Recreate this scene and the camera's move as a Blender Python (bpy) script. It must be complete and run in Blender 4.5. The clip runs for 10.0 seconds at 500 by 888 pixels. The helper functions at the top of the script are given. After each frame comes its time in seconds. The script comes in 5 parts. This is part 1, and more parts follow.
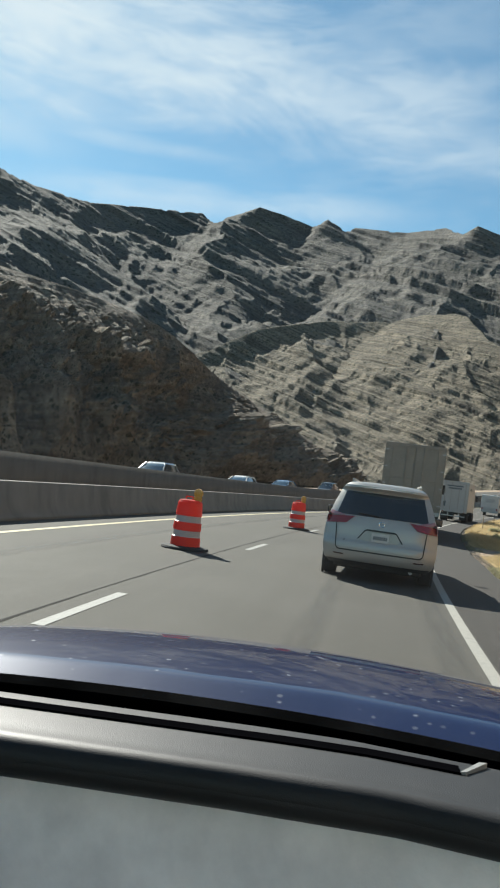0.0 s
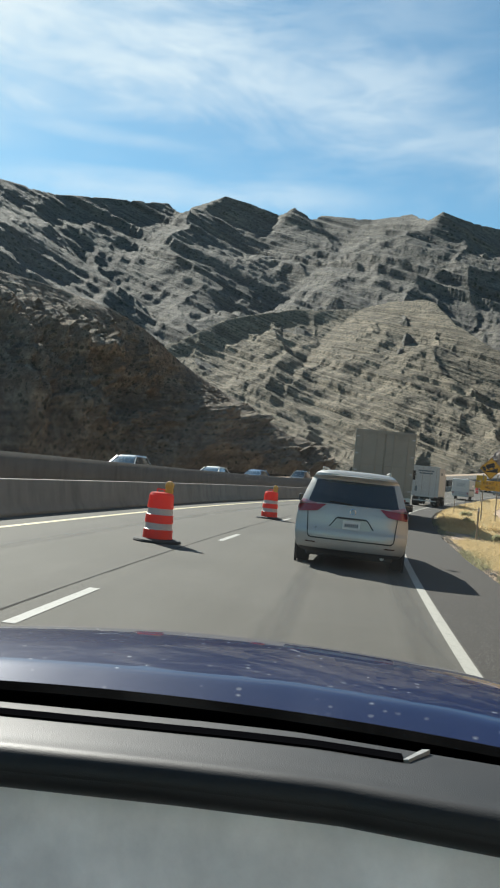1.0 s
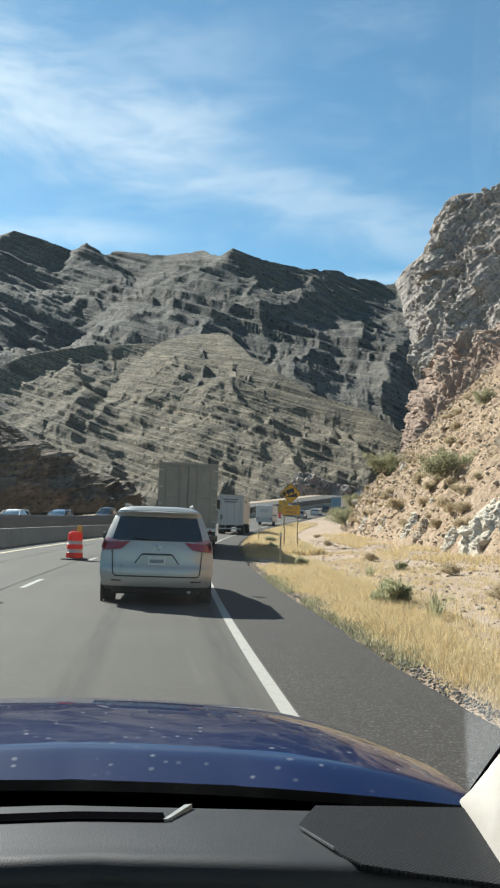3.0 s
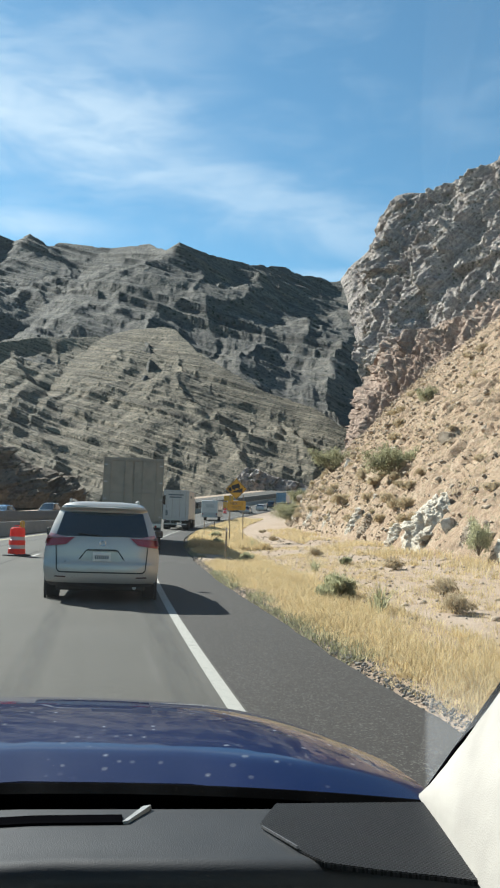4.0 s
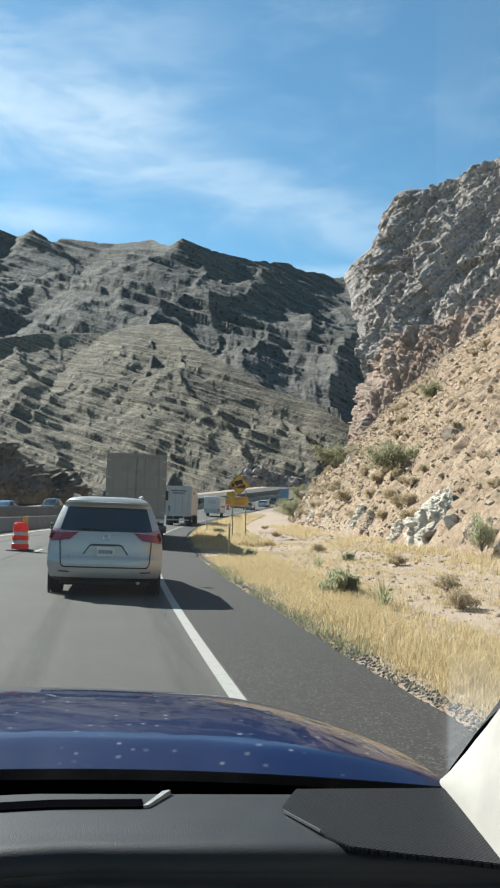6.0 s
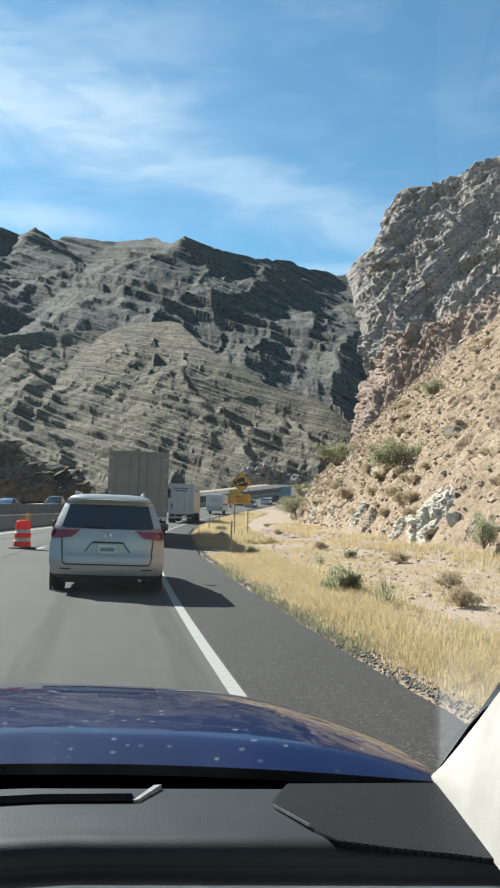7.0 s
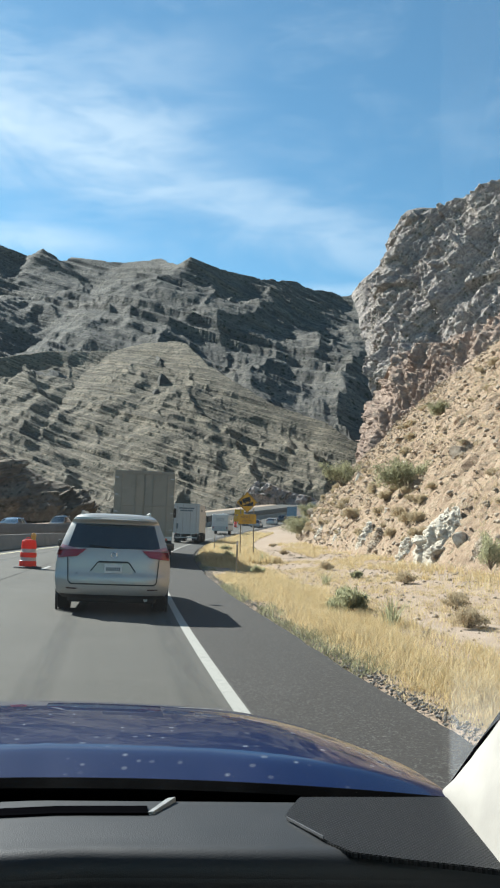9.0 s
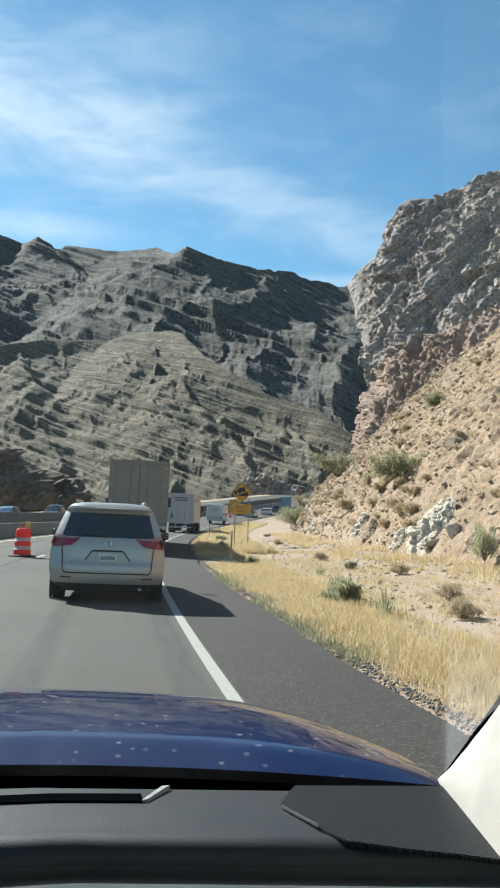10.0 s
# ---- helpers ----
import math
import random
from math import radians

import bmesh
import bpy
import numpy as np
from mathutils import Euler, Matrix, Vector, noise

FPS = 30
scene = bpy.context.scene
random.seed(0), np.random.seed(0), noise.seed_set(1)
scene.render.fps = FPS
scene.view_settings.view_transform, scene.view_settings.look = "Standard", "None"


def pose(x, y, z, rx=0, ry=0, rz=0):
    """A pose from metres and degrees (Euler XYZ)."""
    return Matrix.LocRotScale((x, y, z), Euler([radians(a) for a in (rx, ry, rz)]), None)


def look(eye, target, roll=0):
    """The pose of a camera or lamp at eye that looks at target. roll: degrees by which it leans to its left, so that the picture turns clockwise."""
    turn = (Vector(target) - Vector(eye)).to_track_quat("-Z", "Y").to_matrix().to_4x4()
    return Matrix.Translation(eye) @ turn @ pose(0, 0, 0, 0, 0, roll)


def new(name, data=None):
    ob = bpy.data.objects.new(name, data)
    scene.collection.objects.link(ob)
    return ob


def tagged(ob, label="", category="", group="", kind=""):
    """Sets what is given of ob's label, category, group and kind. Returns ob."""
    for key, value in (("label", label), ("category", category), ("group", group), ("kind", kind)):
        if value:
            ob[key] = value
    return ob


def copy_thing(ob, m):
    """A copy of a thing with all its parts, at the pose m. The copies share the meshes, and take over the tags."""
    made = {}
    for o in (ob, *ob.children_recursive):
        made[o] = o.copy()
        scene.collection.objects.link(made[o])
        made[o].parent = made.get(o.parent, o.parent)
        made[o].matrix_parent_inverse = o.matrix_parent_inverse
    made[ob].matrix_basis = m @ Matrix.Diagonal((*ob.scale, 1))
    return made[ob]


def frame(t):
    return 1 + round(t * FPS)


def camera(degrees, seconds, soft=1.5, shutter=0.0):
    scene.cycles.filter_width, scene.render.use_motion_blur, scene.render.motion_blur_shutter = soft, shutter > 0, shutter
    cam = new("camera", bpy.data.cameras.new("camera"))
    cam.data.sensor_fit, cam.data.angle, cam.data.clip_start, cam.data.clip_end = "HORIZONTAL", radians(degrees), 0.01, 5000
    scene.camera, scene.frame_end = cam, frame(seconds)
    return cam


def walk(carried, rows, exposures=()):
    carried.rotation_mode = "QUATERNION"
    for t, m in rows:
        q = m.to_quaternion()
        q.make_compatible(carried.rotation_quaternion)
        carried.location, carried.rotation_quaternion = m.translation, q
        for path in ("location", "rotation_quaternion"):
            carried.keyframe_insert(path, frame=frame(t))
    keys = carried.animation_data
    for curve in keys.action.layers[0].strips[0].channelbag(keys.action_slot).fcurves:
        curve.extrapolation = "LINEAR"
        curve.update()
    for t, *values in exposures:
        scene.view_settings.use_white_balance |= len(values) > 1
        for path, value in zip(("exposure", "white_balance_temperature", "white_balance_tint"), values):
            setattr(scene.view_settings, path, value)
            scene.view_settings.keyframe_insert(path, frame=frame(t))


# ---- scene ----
cam = camera(34.0, 10.0, soft=2.1)

# seconds, eye (x, y, z), yaw, pitch, roll: a phone held behind the windscreen, panned to the right
PATH = [
    (0, -0.091, -0.003, 1.464, 7.87, 2.87, -6.17),
    (0.5, -0.066, -0.008, 1.474, 7.86, 2.59, -5.83),
    (1, -0.052, -0.016, 1.481, 5.97, 2.34, -4.63),
    (1.5, -0.026, -0.025, 1.494, -0.05, 4.00, -3.47),
    (2, 0.004, -0.031, 1.506, -3.16, 4.35, -2.68),
    (2.5, 0.017, -0.037, 1.519, -5.17, 5.05, -1.47),
    (3, 0.022, -0.029, 1.519, -7.44, 5.29, -0.61),
    (4.5, -0.012, -0.006, 1.520, -11.91, 4.92, -0.73),
    (5, -0.021, -0.002, 1.518, -11.87, 4.96, -0.76),
    (5.5, -0.021, 0.001, 1.510, -11.28, 4.86, -0.70),
    (7, -0.002, 0.004, 1.499, -10.92, 4.58, -0.69),
    (7.5, 0.001, 0.001, 1.499, -10.55, 4.54, -0.52),
    (8, -0.006, -0.011, 1.502, -11.14, 5.74, -0.86),
    (8.5, -0.022, -0.014, 1.498, -11.30, 6.10, -0.90),
    (9, -0.016, -0.015, 1.493, -10.54, 5.97, -0.82),
    (9.5, -0.026, -0.007, 1.489, -10.79, 5.99, -0.77),
    (10, -0.016, -0.003, 1.489, -10.92, 5.29, -1.16),
]
walk(cam, [(t, pose(x, y, z, 90 + p, r, w)) for t, x, y, z, w, p, r in PATH], [(0, 0.97, 6300, 6), (1, 1.07, 6300, 6), (2.5, 1.17, 6200, 6), (5, 1.20, 5950, 5), (10, 1.23, 5950, 5)])

# ---- light ----
SUN_AZ, SUN_EL = -36.0, 38.0
sun = new("sun", bpy.data.lights.new("sun", "SUN"))
sun.data.energy, sun.data.angle, sun.data.color = 5.0, radians(0.55), (1.0, 0.94, 0.85)
sun.matrix_world = look((0, 0, 0), (math.sin(radians(SUN_AZ)) * -math.cos(radians(SUN_EL)), -math.cos(radians(SUN_AZ)) * math.cos(radians(SUN_EL)), -math.sin(radians(SUN_EL))))


# ---- node helpers ----
def node(nt, kind, ins=None):
    n = nt.nodes.new("ShaderNode" + kind)
    for k, v in (ins or {}).items():
        if isinstance(v, bpy.types.NodeSocket):
            nt.links.new(v, n.inputs[k])
        else:
            n.inputs[k].default_value = v
    return n


def rgb(c):
    return (*c, 1.0) if len(c) == 3 else c


def sums(nt, op, a, b=0.0, c=None):
    n = node(nt, "Math", {0: a, 1: b} if c is None else {0: a, 1: b, 2: c})
    n.operation = op
    return n.outputs[0]


def ramp(nt, fac, stops):
    n = node(nt, "ValToRGB", {0: fac})
    e = n.color_ramp.elements
    while len(e) < len(stops):
        e.new(0.5)
    for i, (p, c) in enumerate(stops):
        e[i].position, e[i].color = p, rgb(c)
    return n.outputs[0]


def steps(nt, fac, lo, hi, a=0.0, b=1.0):
    n = node(nt, "MapRange", {0: fac, 1: lo, 2: hi, 3: a, 4: b})
    n.interpolation_type = "SMOOTHSTEP"
    return n.outputs[0]


def blend(nt, fac, a, b, how="MIX"):
    n = nt.nodes.new("ShaderNodeMix")
    n.data_type, n.blend_type = "RGBA", how
    for i, v in ((0, fac), (6, a), (7, b)):
        if isinstance(v, bpy.types.NodeSocket):
            nt.links.new(v, n.inputs[i])
        else:
            n.inputs[i].default_value = v if i == 0 else rgb(v)
    return n.outputs[2]


def noise_tex(nt, vec, scale, detail=5.0, rough=0.6, warp=0.0):
    return node(nt, "TexNoise", {"Vector": vec, "Scale": scale, "Detail": detail, "Roughness": rough, "Distortion": warp}).outputs[0]


def stretched(nt, vec, sx, sy, sz, rot=(0, 0, 0)):
    n = node(nt, "Mapping", {"Vector": vec})
    n.inputs["Scale"].default_value = (sx, sy, sz)
    n.inputs["Rotation"].default_value = rot
    return n.outputs[0]


def start(name):
    m = bpy.data.materials.new(name)
    m.use_nodes = True
    nt = m.node_tree
    bsdf = nt.nodes["Principled BSDF"]
    co = node(nt, "TexCoord").outputs["Object"]
    return m, nt, bsdf, co


def bump(nt, bsdf, height, dist=0.01, strength=0.5):
    b = node(nt, "Bump", {"Strength": strength, "Distance": dist, "Height": height})
    nt.links.new(b.outputs[0], bsdf.inputs["Normal"])


def put(nt, bsdf, **ins):
    for k, v in ins.items():
        k = {"color": "Base Color", "rough": "Roughness", "metal": "Metallic", "coat": "Coat Weight", "coat_rough": "Coat Roughness", "spec": "Specular IOR Level"}[k]
        if isinstance(v, bpy.types.NodeSocket):
            nt.links.new(v, bsdf.inputs[k])
        else:
            bsdf.inputs[k].default_value = rgb(v) if k == "Base Color" else v


def plain(name, c, rough=0.5, metal=0.0, var=0.15, scale=20.0, bumpy=0.0, coat=0.0):
    """A paint, plastic or metal with slight mottling."""
    m, nt, bsdf, co = start(name)
    f = noise_tex(nt, co, scale, 6, 0.65)
    g = noise_tex(nt, co, scale * 0.13, 3)
    f2 = sums(nt, "ADD", sums(nt, "MULTIPLY", f, 0.6), sums(nt, "MULTIPLY", g, 0.4))
    put(nt, bsdf, color=ramp(nt, f2, [(0.3, [v * (1 - var) for v in c]), (0.7, [min(1, v * (1 + var)) for v in c])]), metal=metal, coat=coat,
        rough=steps(nt, f, 0.2, 0.8, max(0.02, rough - 0.08), min(1, rough + 0.08)))
    if bumpy:
        bump(nt, bsdf, f, bumpy, 0.6)
    return m


# ---- world: clear sky with thin cirrus ----
world = bpy.data.worlds.new("world")
scene.world = world
world.use_nodes = True
wt = world.node_tree
wt.nodes.clear()
sky = wt.nodes.new("ShaderNodeTexSky")
sky.sky_type, sky.sun_disc = "NISHITA", False
sky.sun_elevation, sky.sun_rotation = radians(SUN_EL), radians(SUN_AZ)
sky.air_density, sky.dust_density, sky.ozone_density, sky.altitude = 1.0, 0.3, 1.0, 700
way = node(wt, "TexCoord").outputs["Generated"]
sep = node(wt, "SeparateXYZ", {0: way})
az = sums(wt, "ARCTAN2", sep.outputs[0], sep.outputs[1])
el = sums(wt, "ARCSINE", sep.outputs[2])
deg = 180 / math.pi
azd, eld = sums(wt, "MULTIPLY", az, deg), sums(wt, "MULTIPLY", el, deg)
plane = node(wt, "CombineXYZ", {0: azd, 1: eld, 2: 0.0}).outputs[0]
wisp = noise_tex(wt, stretched(wt, plane, 0.06, 0.16, 1, (0, 0, radians(18))), 1.0, 9, 0.62, 0.7)
fine = noise_tex(wt, stretched(wt, plane, 0.22, 0.7, 1, (0, 0, radians(22))), 1.0, 8, 0.6, 0.4)
grain = sums(wt, "ADD", sums(wt, "MULTIPLY", wisp, 0.75), sums(wt, "MULTIPLY", fine, 0.25))


def streak(a0, e0, a1, e1, thick, weight):
    """A soft band of cloud from one direction to another, in degrees."""
    slope = (e1 - e0) / (a1 - a0)
    mid = sums(wt, "MULTIPLY_ADD", sums(wt, "SUBTRACT", azd, a0), slope, e0)
    off = sums(wt, "ABSOLUTE", sums(wt, "SUBTRACT", eld, mid))
    across = steps(wt, sums(wt, "ADD", off, sums(wt, "MULTIPLY", sums(wt, "SUBTRACT", wisp, 0.5), thick * 2.2)), 0, thick, 1, 0)
    along = sums(wt, "MULTIPLY", steps(wt, azd, a0 - 9, a0 + 5), steps(wt, azd, a1 - 4, a1 + 8, 1, 0))
    return sums(wt, "MULTIPLY", sums(wt, "MULTIPLY", across, along), weight)


mask = sums(wt, "MULTIPLY", steps(wt, grain, 0.45, 0.8), 0.22)
for band in ((-60, 33, -20, 28.5, 8.5, 0.95), (-26, 28.6, -6, 26.2, 6.8, 0.85), (-10, 26.4, 6, 24.4, 5.8, 0.6), (2, 24.8, 19.5, 19.2, 3.4, 0.42), (-50, 22.5, -27, 21.4, 2.2, 0.5), (-24, 22, -14, 21.8, 1.0, 0.4),
             (-22, 18.6, -1, 19.2, 1.6, 0.5), (11, 16.2, 19, 16.6, 1.0, 0.4), (-8, 29, 6, 31, 3.0, 0.25)):
    mask = sums(wt, "MAXIMUM", mask, streak(*band))
mask = sums(wt, "MULTIPLY", mask, steps(wt, fine, 0.25, 0.65, 0.5, 1.0))
clean = blend(wt, 1.0, sky.outputs[0], (0.80, 1.06, 1.03), "MULTIPLY")
cloudy = blend(wt, mask, clean, (7.0, 7.6, 8.1))
back = node(wt, "Background", {0: cloudy, 1: 0.060})
wo = wt.nodes.new("ShaderNodeOutputWorld")
wt.links.new(back.outputs[0], wo.inputs[0])


# ---- materials ----
def rock(name, dark, mid, light, scrub, size, dip, scrub_amount, strata=0.5, bumpd=1.5, soil=None):
    """Bare desert rock with tilted beds, rubble and dotted scrub. size: metres of the middle scale."""
    m, nt, bsdf, co = start(name)
    big = noise_tex(nt, co, 0.35 / size, 6, 0.6, 0.3)
    midn = noise_tex(nt, co, 2.2 / size, 8, 0.68)
    fin = noise_tex(nt, co, 11.0 / size, 5, 0.7)
    at = node(nt, "SeparateXYZ", {0: co})
    level = node(nt, "CombineXYZ", {0: at.outputs[0], 1: at.outputs[1], 2: sums(nt, "MULTIPLY_ADD", at.outputs[0], -dip, at.outputs[2])}).outputs[0]
    bed = noise_tex(nt, stretched(nt, level, 0.12 / size, 0.12 / size, 2.6 / size), 1.0, 6, 0.65, 0.25)
    f = sums(nt, "ADD", sums(nt, "MULTIPLY", midn, 0.45), sums(nt, "MULTIPLY", big, 0.25))
    f = sums(nt, "ADD", f, sums(nt, "MULTIPLY", bed, 0.45 * strata))
    f = sums(nt, "ADD", f, sums(nt, "MULTIPLY", fin, 0.3 - 0.15 * strata))
    tot = 0.45 + 0.25 + 0.45 * strata + 0.3 - 0.15 * strata
    f = sums(nt, "MULTIPLY", f, 1.0 / tot)
    col = ramp(nt, f, [(0.39, dark), (0.5, mid), (0.61, light)])
    if soil:
        up = node(nt, "SeparateXYZ", {0: node(nt, "NewGeometry").outputs["Normal"]}).outputs[2]
        col = blend(nt, sums(nt, "MULTIPLY", steps(nt, sums(nt, "ADD", up, sums(nt, "MULTIPLY", sums(nt, "SUBTRACT", midn, 0.5), 0.8)), 0.45, 0.85), 0.8), col, soil)
    thin_bed = noise_tex(nt, stretched(nt, level, 0.05 / size, 0.05 / size, 1.5 / size), 1.0, 5, 0.6, 0.3)
    ledge = sums(nt, "MULTIPLY", steps(nt, thin_bed, 0.40, 0.47, 1, 0), steps(nt, midn, 0.36, 0.54, 0.25, 1.0))
    col = blend(nt, sums(nt, "MULTIPLY", ledge, 0.42 * min(1.0, strata)), col, [v * 0.5 for v in dark])
    for spread, most in ((4.2, 0.8), (1.7, 0.9)):
        vor = node(nt, "TexVoronoi", {"Vector": co, "Scale": spread / size, "Randomness": 1.0})
        dots = steps(nt, sums(nt, "ADD", vor.outputs["Distance"], sums(nt, "MULTIPLY", sums(nt, "SUBTRACT", fin, 0.5), 0.5)), 0.18, 0.36, 1, 0)
        dots = sums(nt, "MULTIPLY", dots, steps(nt, big, 0.62 - scrub_amount * 0.3, 0.75 - scrub_amount * 0.3))
        col = blend(nt, sums(nt, "MULTIPLY", dots, most), col, scrub)
    put(nt, bsdf, color=col, rough=0.93, spec=0.2)
    bump(nt, bsdf, sums(nt, "SUBTRACT", f, sums(nt, "MULTIPLY", ledge, 0.12 * min(1.0, strata))), bumpd, 1.0)
    return m


FAR = rock("far_rock", (0.064, 0.060, 0.058), (0.119, 0.109, 0.097), (0.205, 0.182, 0.148), (0.036, 0.041, 0.031), 20, -0.46, 1.6, 0.9, 10)
MID = rock("layered_rock", (0.080, 0.068, 0.054), (0.170, 0.142, 0.104), (0.305, 0.25, 0.178), (0.044, 0.046, 0.03), 9, -0.42, 1.6, 1.3, 6)
HILL = rock("hill_rock", (0.07, 0.055, 0.045), (0.18, 0.142, 0.108), (0.35, 0.285, 0.21), (0.06, 0.058, 0.042), 6, 0.1, 0.9, 0.5, 3.0)
CRAG = rock("crag_rock", (0.125, 0.107, 0.104), (0.30, 0.258, 0.234), (0.52, 0.45, 0.385), (0.09, 0.09, 0.064), 8, 0.9, 0.8, 0.6, 3)
CLIFF = rock("red_cliff_rock", (0.165, 0.112, 0.088), (0.315, 0.228, 0.175), (0.46, 0.37, 0.295), (0.14, 0.12, 0.085), 4, 1.4, 0.3, 0.4, 1.2)
SLOPE = rock("talus", (0.135, 0.088, 0.058), (0.295, 0.205, 0.137), (0.47, 0.38, 0.28), (0.18, 0.148, 0.09), 0.42, 0.9, 0.9, 0.3, 0.12, soil=(0.305, 0.214, 0.137))
LIME = rock("limestone", (0.25, 0.205, 0.16), (0.48, 0.425, 0.345), (0.68, 0.63, 0.54), (0.28, 0.225, 0.165), 0.5, 0.5, 0.2, 0.5, 0.06)
TAN = rock("tan_stone", (0.17, 0.125, 0.085), (0.31, 0.245, 0.178), (0.45, 0.385, 0.305), (0.21, 0.16, 0.105), 0.5, 0.3, 0.2, 0.4, 0.05)


def asphalt(name, c, worn, stone, grit=0.36):
    m, nt, bsdf, co = start(name)
    tiny = noise_tex(nt, co, 90, 3, 0.75)
    spots = node(nt, "TexVoronoi", {"Vector": co, "Scale": 75.0}).outputs["Color"]
    lanes = noise_tex(nt, stretched(nt, co, 1.3, 0.03, 1), 1.0, 4, 0.6)
    blot = noise_tex(nt, co, 0.35, 6, 0.6)
    f = sums(nt, "ADD", sums(nt, "MULTIPLY", tiny, grit), sums(nt, "MULTIPLY", sums(nt, "ADD", lanes, blot), 0.5 - grit / 2))
    col = ramp(nt, f, [(0.34, [v * 0.72 for v in c]), (0.52, c), (0.7, worn)])
    chip = node(nt, "SeparateColor", {0: spots}).outputs[0]
    col = blend(nt, sums(nt, "MULTIPLY", steps(nt, chip, 0.86, 0.95), stone), col, (0.34, 0.32, 0.29))
    put(nt, bsdf, color=col, rough=0.85, spec=0.25)
    bump(nt, bsdf, tiny, 0.004, 0.7)
    return m


ROAD = asphalt("pale_asphalt", (0.074, 0.0675, 0.0575), (0.093, 0.0855, 0.0745), 0.12)
SHOULDER = asphalt("dark_asphalt", (0.036, 0.031, 0.027), (0.068, 0.060, 0.051), 0.19, 0.85)
TAR = plain("tar", (0.03, 0.028, 0.026), 0.9, 0, 0.3, 30)
TAR.node_tree.nodes["Principled BSDF"].inputs["Specular IOR Level"].default_value = 0.1


def paint(name, c):
    m, nt, bsdf, co = start(name)
    f = noise_tex(nt, co, 14, 7, 0.75)
    put(nt, bsdf, color=ramp(nt, f, [(0.30, (0.18, 0.17, 0.155)), (0.48, c), (0.8, [min(1, v * 1.08) for v in c])]), rough=0.75)
    return m


WORN_LINE = paint("worn_road_paint", (0.28, 0.273, 0.252))
WHITE_LINE, YELLOW_LINE = paint("white_road_paint", (0.30, 0.285, 0.25)), paint("yellow_road_paint", (0.49, 0.42, 0.252))


def concrete(name, c):
    m, nt, bsdf, co = start(name)
    f = noise_tex(nt, co, 1.2, 8, 0.65)
    run = noise_tex(nt, stretched(nt, co, 2.0, 2.0, 0.25), 1.0, 5, 0.6)
    g = sums(nt, "MULTIPLY", sums(nt, "ADD", f, run), 0.5)
    put(nt, bsdf, color=ramp(nt, g, [(0.3, [v * 0.6 for v in c]), (0.5, c), (0.72, [v * 1.25 for v in c])]), rough=0.88)
    bump(nt, bsdf, noise_tex(nt, co, 25, 5, 0.7), 0.006, 0.5)
    return m


CONCRETE, OLD_CONCRETE = concrete("concrete", (0.21, 0.196, 0.171)), concrete("stained_concrete", (0.105, 0.098, 0.087))


def dirt(name):
    m, nt, bsdf, co = start(name)
    big = noise_tex(nt, co, 0.22, 6, 0.6)
    mid = noise_tex(nt, co, 1.7, 7, 0.7)
    tiny = noise_tex(nt, co, 28, 4, 0.75)
    f = sums(nt, "ADD", sums(nt, "MULTIPLY", big, 0.3), sums(nt, "ADD", sums(nt, "MULTIPLY", mid, 0.35), sums(nt, "MULTIPLY", tiny, 0.35)))
    col = ramp(nt, f, [(0.34, (0.168, 0.119, 0.073)), (0.48, (0.315, 0.234, 0.168)), (0.6, (0.385, 0.301, 0.231)), (0.72, (0.448, 0.392, 0.329))])
    put(nt, bsdf, color=col, rough=0.95, spec=0.2)
    bump(nt, bsdf, f, 0.05, 0.9)
    return m


DIRT = dirt("dry_soil")


def leafy(name, stops, rough=0.8, thin=0.45):
    """Dry leaves and blades that let some light through."""
    m, nt, bsdf, co = start(name)
    rnd = node(nt, "NewGeometry").outputs["Random Per Island"]
    patch = noise_tex(nt, co, 0.6, 4, 0.6)
    f = sums(nt, "ADD", sums(nt, "MULTIPLY", rnd, 0.6), sums(nt, "MULTIPLY", patch, 0.4))
    col = ramp(nt, f, stops)
    put(nt, bsdf, color=col, rough=rough, spec=0.2)
    tr = node(nt, "BsdfTranslucent", {0: col})
    mx = node(nt, "MixShader", {0: thin, 1: bsdf.outputs[0], 2: tr.outputs[0]})
    nt.links.new(mx.outputs[0], nt.nodes["Material Output"].inputs[0])
    return m


STRAW = leafy("dry_grass", [(0.1, (0.37, 0.272, 0.128)), (0.4, (0.56, 0.433, 0.228)), (0.75, (0.65, 0.535, 0.328)), (0.95, (0.69, 0.605, 0.45))])
SAGE = leafy("sage_leaves", [(0.1, (0.15, 0.145, 0.08)), (0.5, (0.26, 0.25, 0.145)), (0.9, (0.38, 0.36, 0.23))], thin=0.6)
GREEN = leafy("green_broom", [(0.1, (0.25, 0.245, 0.14)), (0.5, (0.38, 0.37, 0.22)), (0.9, (0.48, 0.46, 0.31))], thin=0.6)
DRY = leafy("dry_scrub", [(0.1, (0.33, 0.255, 0.155)), (0.5, (0.47, 0.38, 0.245)), (0.9, (0.56, 0.475, 0.335))])
TWIG = plain("twig_bark", (0.16, 0.12, 0.08), 0.9)


# ---- geometry helpers ----
def part(name, bm, material, parent=None, label="", m=None, smooth=True):
    """Links a bmesh as one mesh object under a thing or a part."""
    me = bpy.data.meshes.new(name)
    bm.normal_update()
    bm.to_mesh(me)
    bm.free()
    if smooth:
        me.shade_smooth()
        me.set_sharp_from_angle(angle=radians(35))
    for mm in (material if isinstance(material, (list, tuple)) else [material]):
        me.materials.append(mm)
    ob = new(name, me)
    ob.parent = parent
    if m is not None:
        ob.matrix_basis = m
    if label:
        ob["label"] = label
    return ob


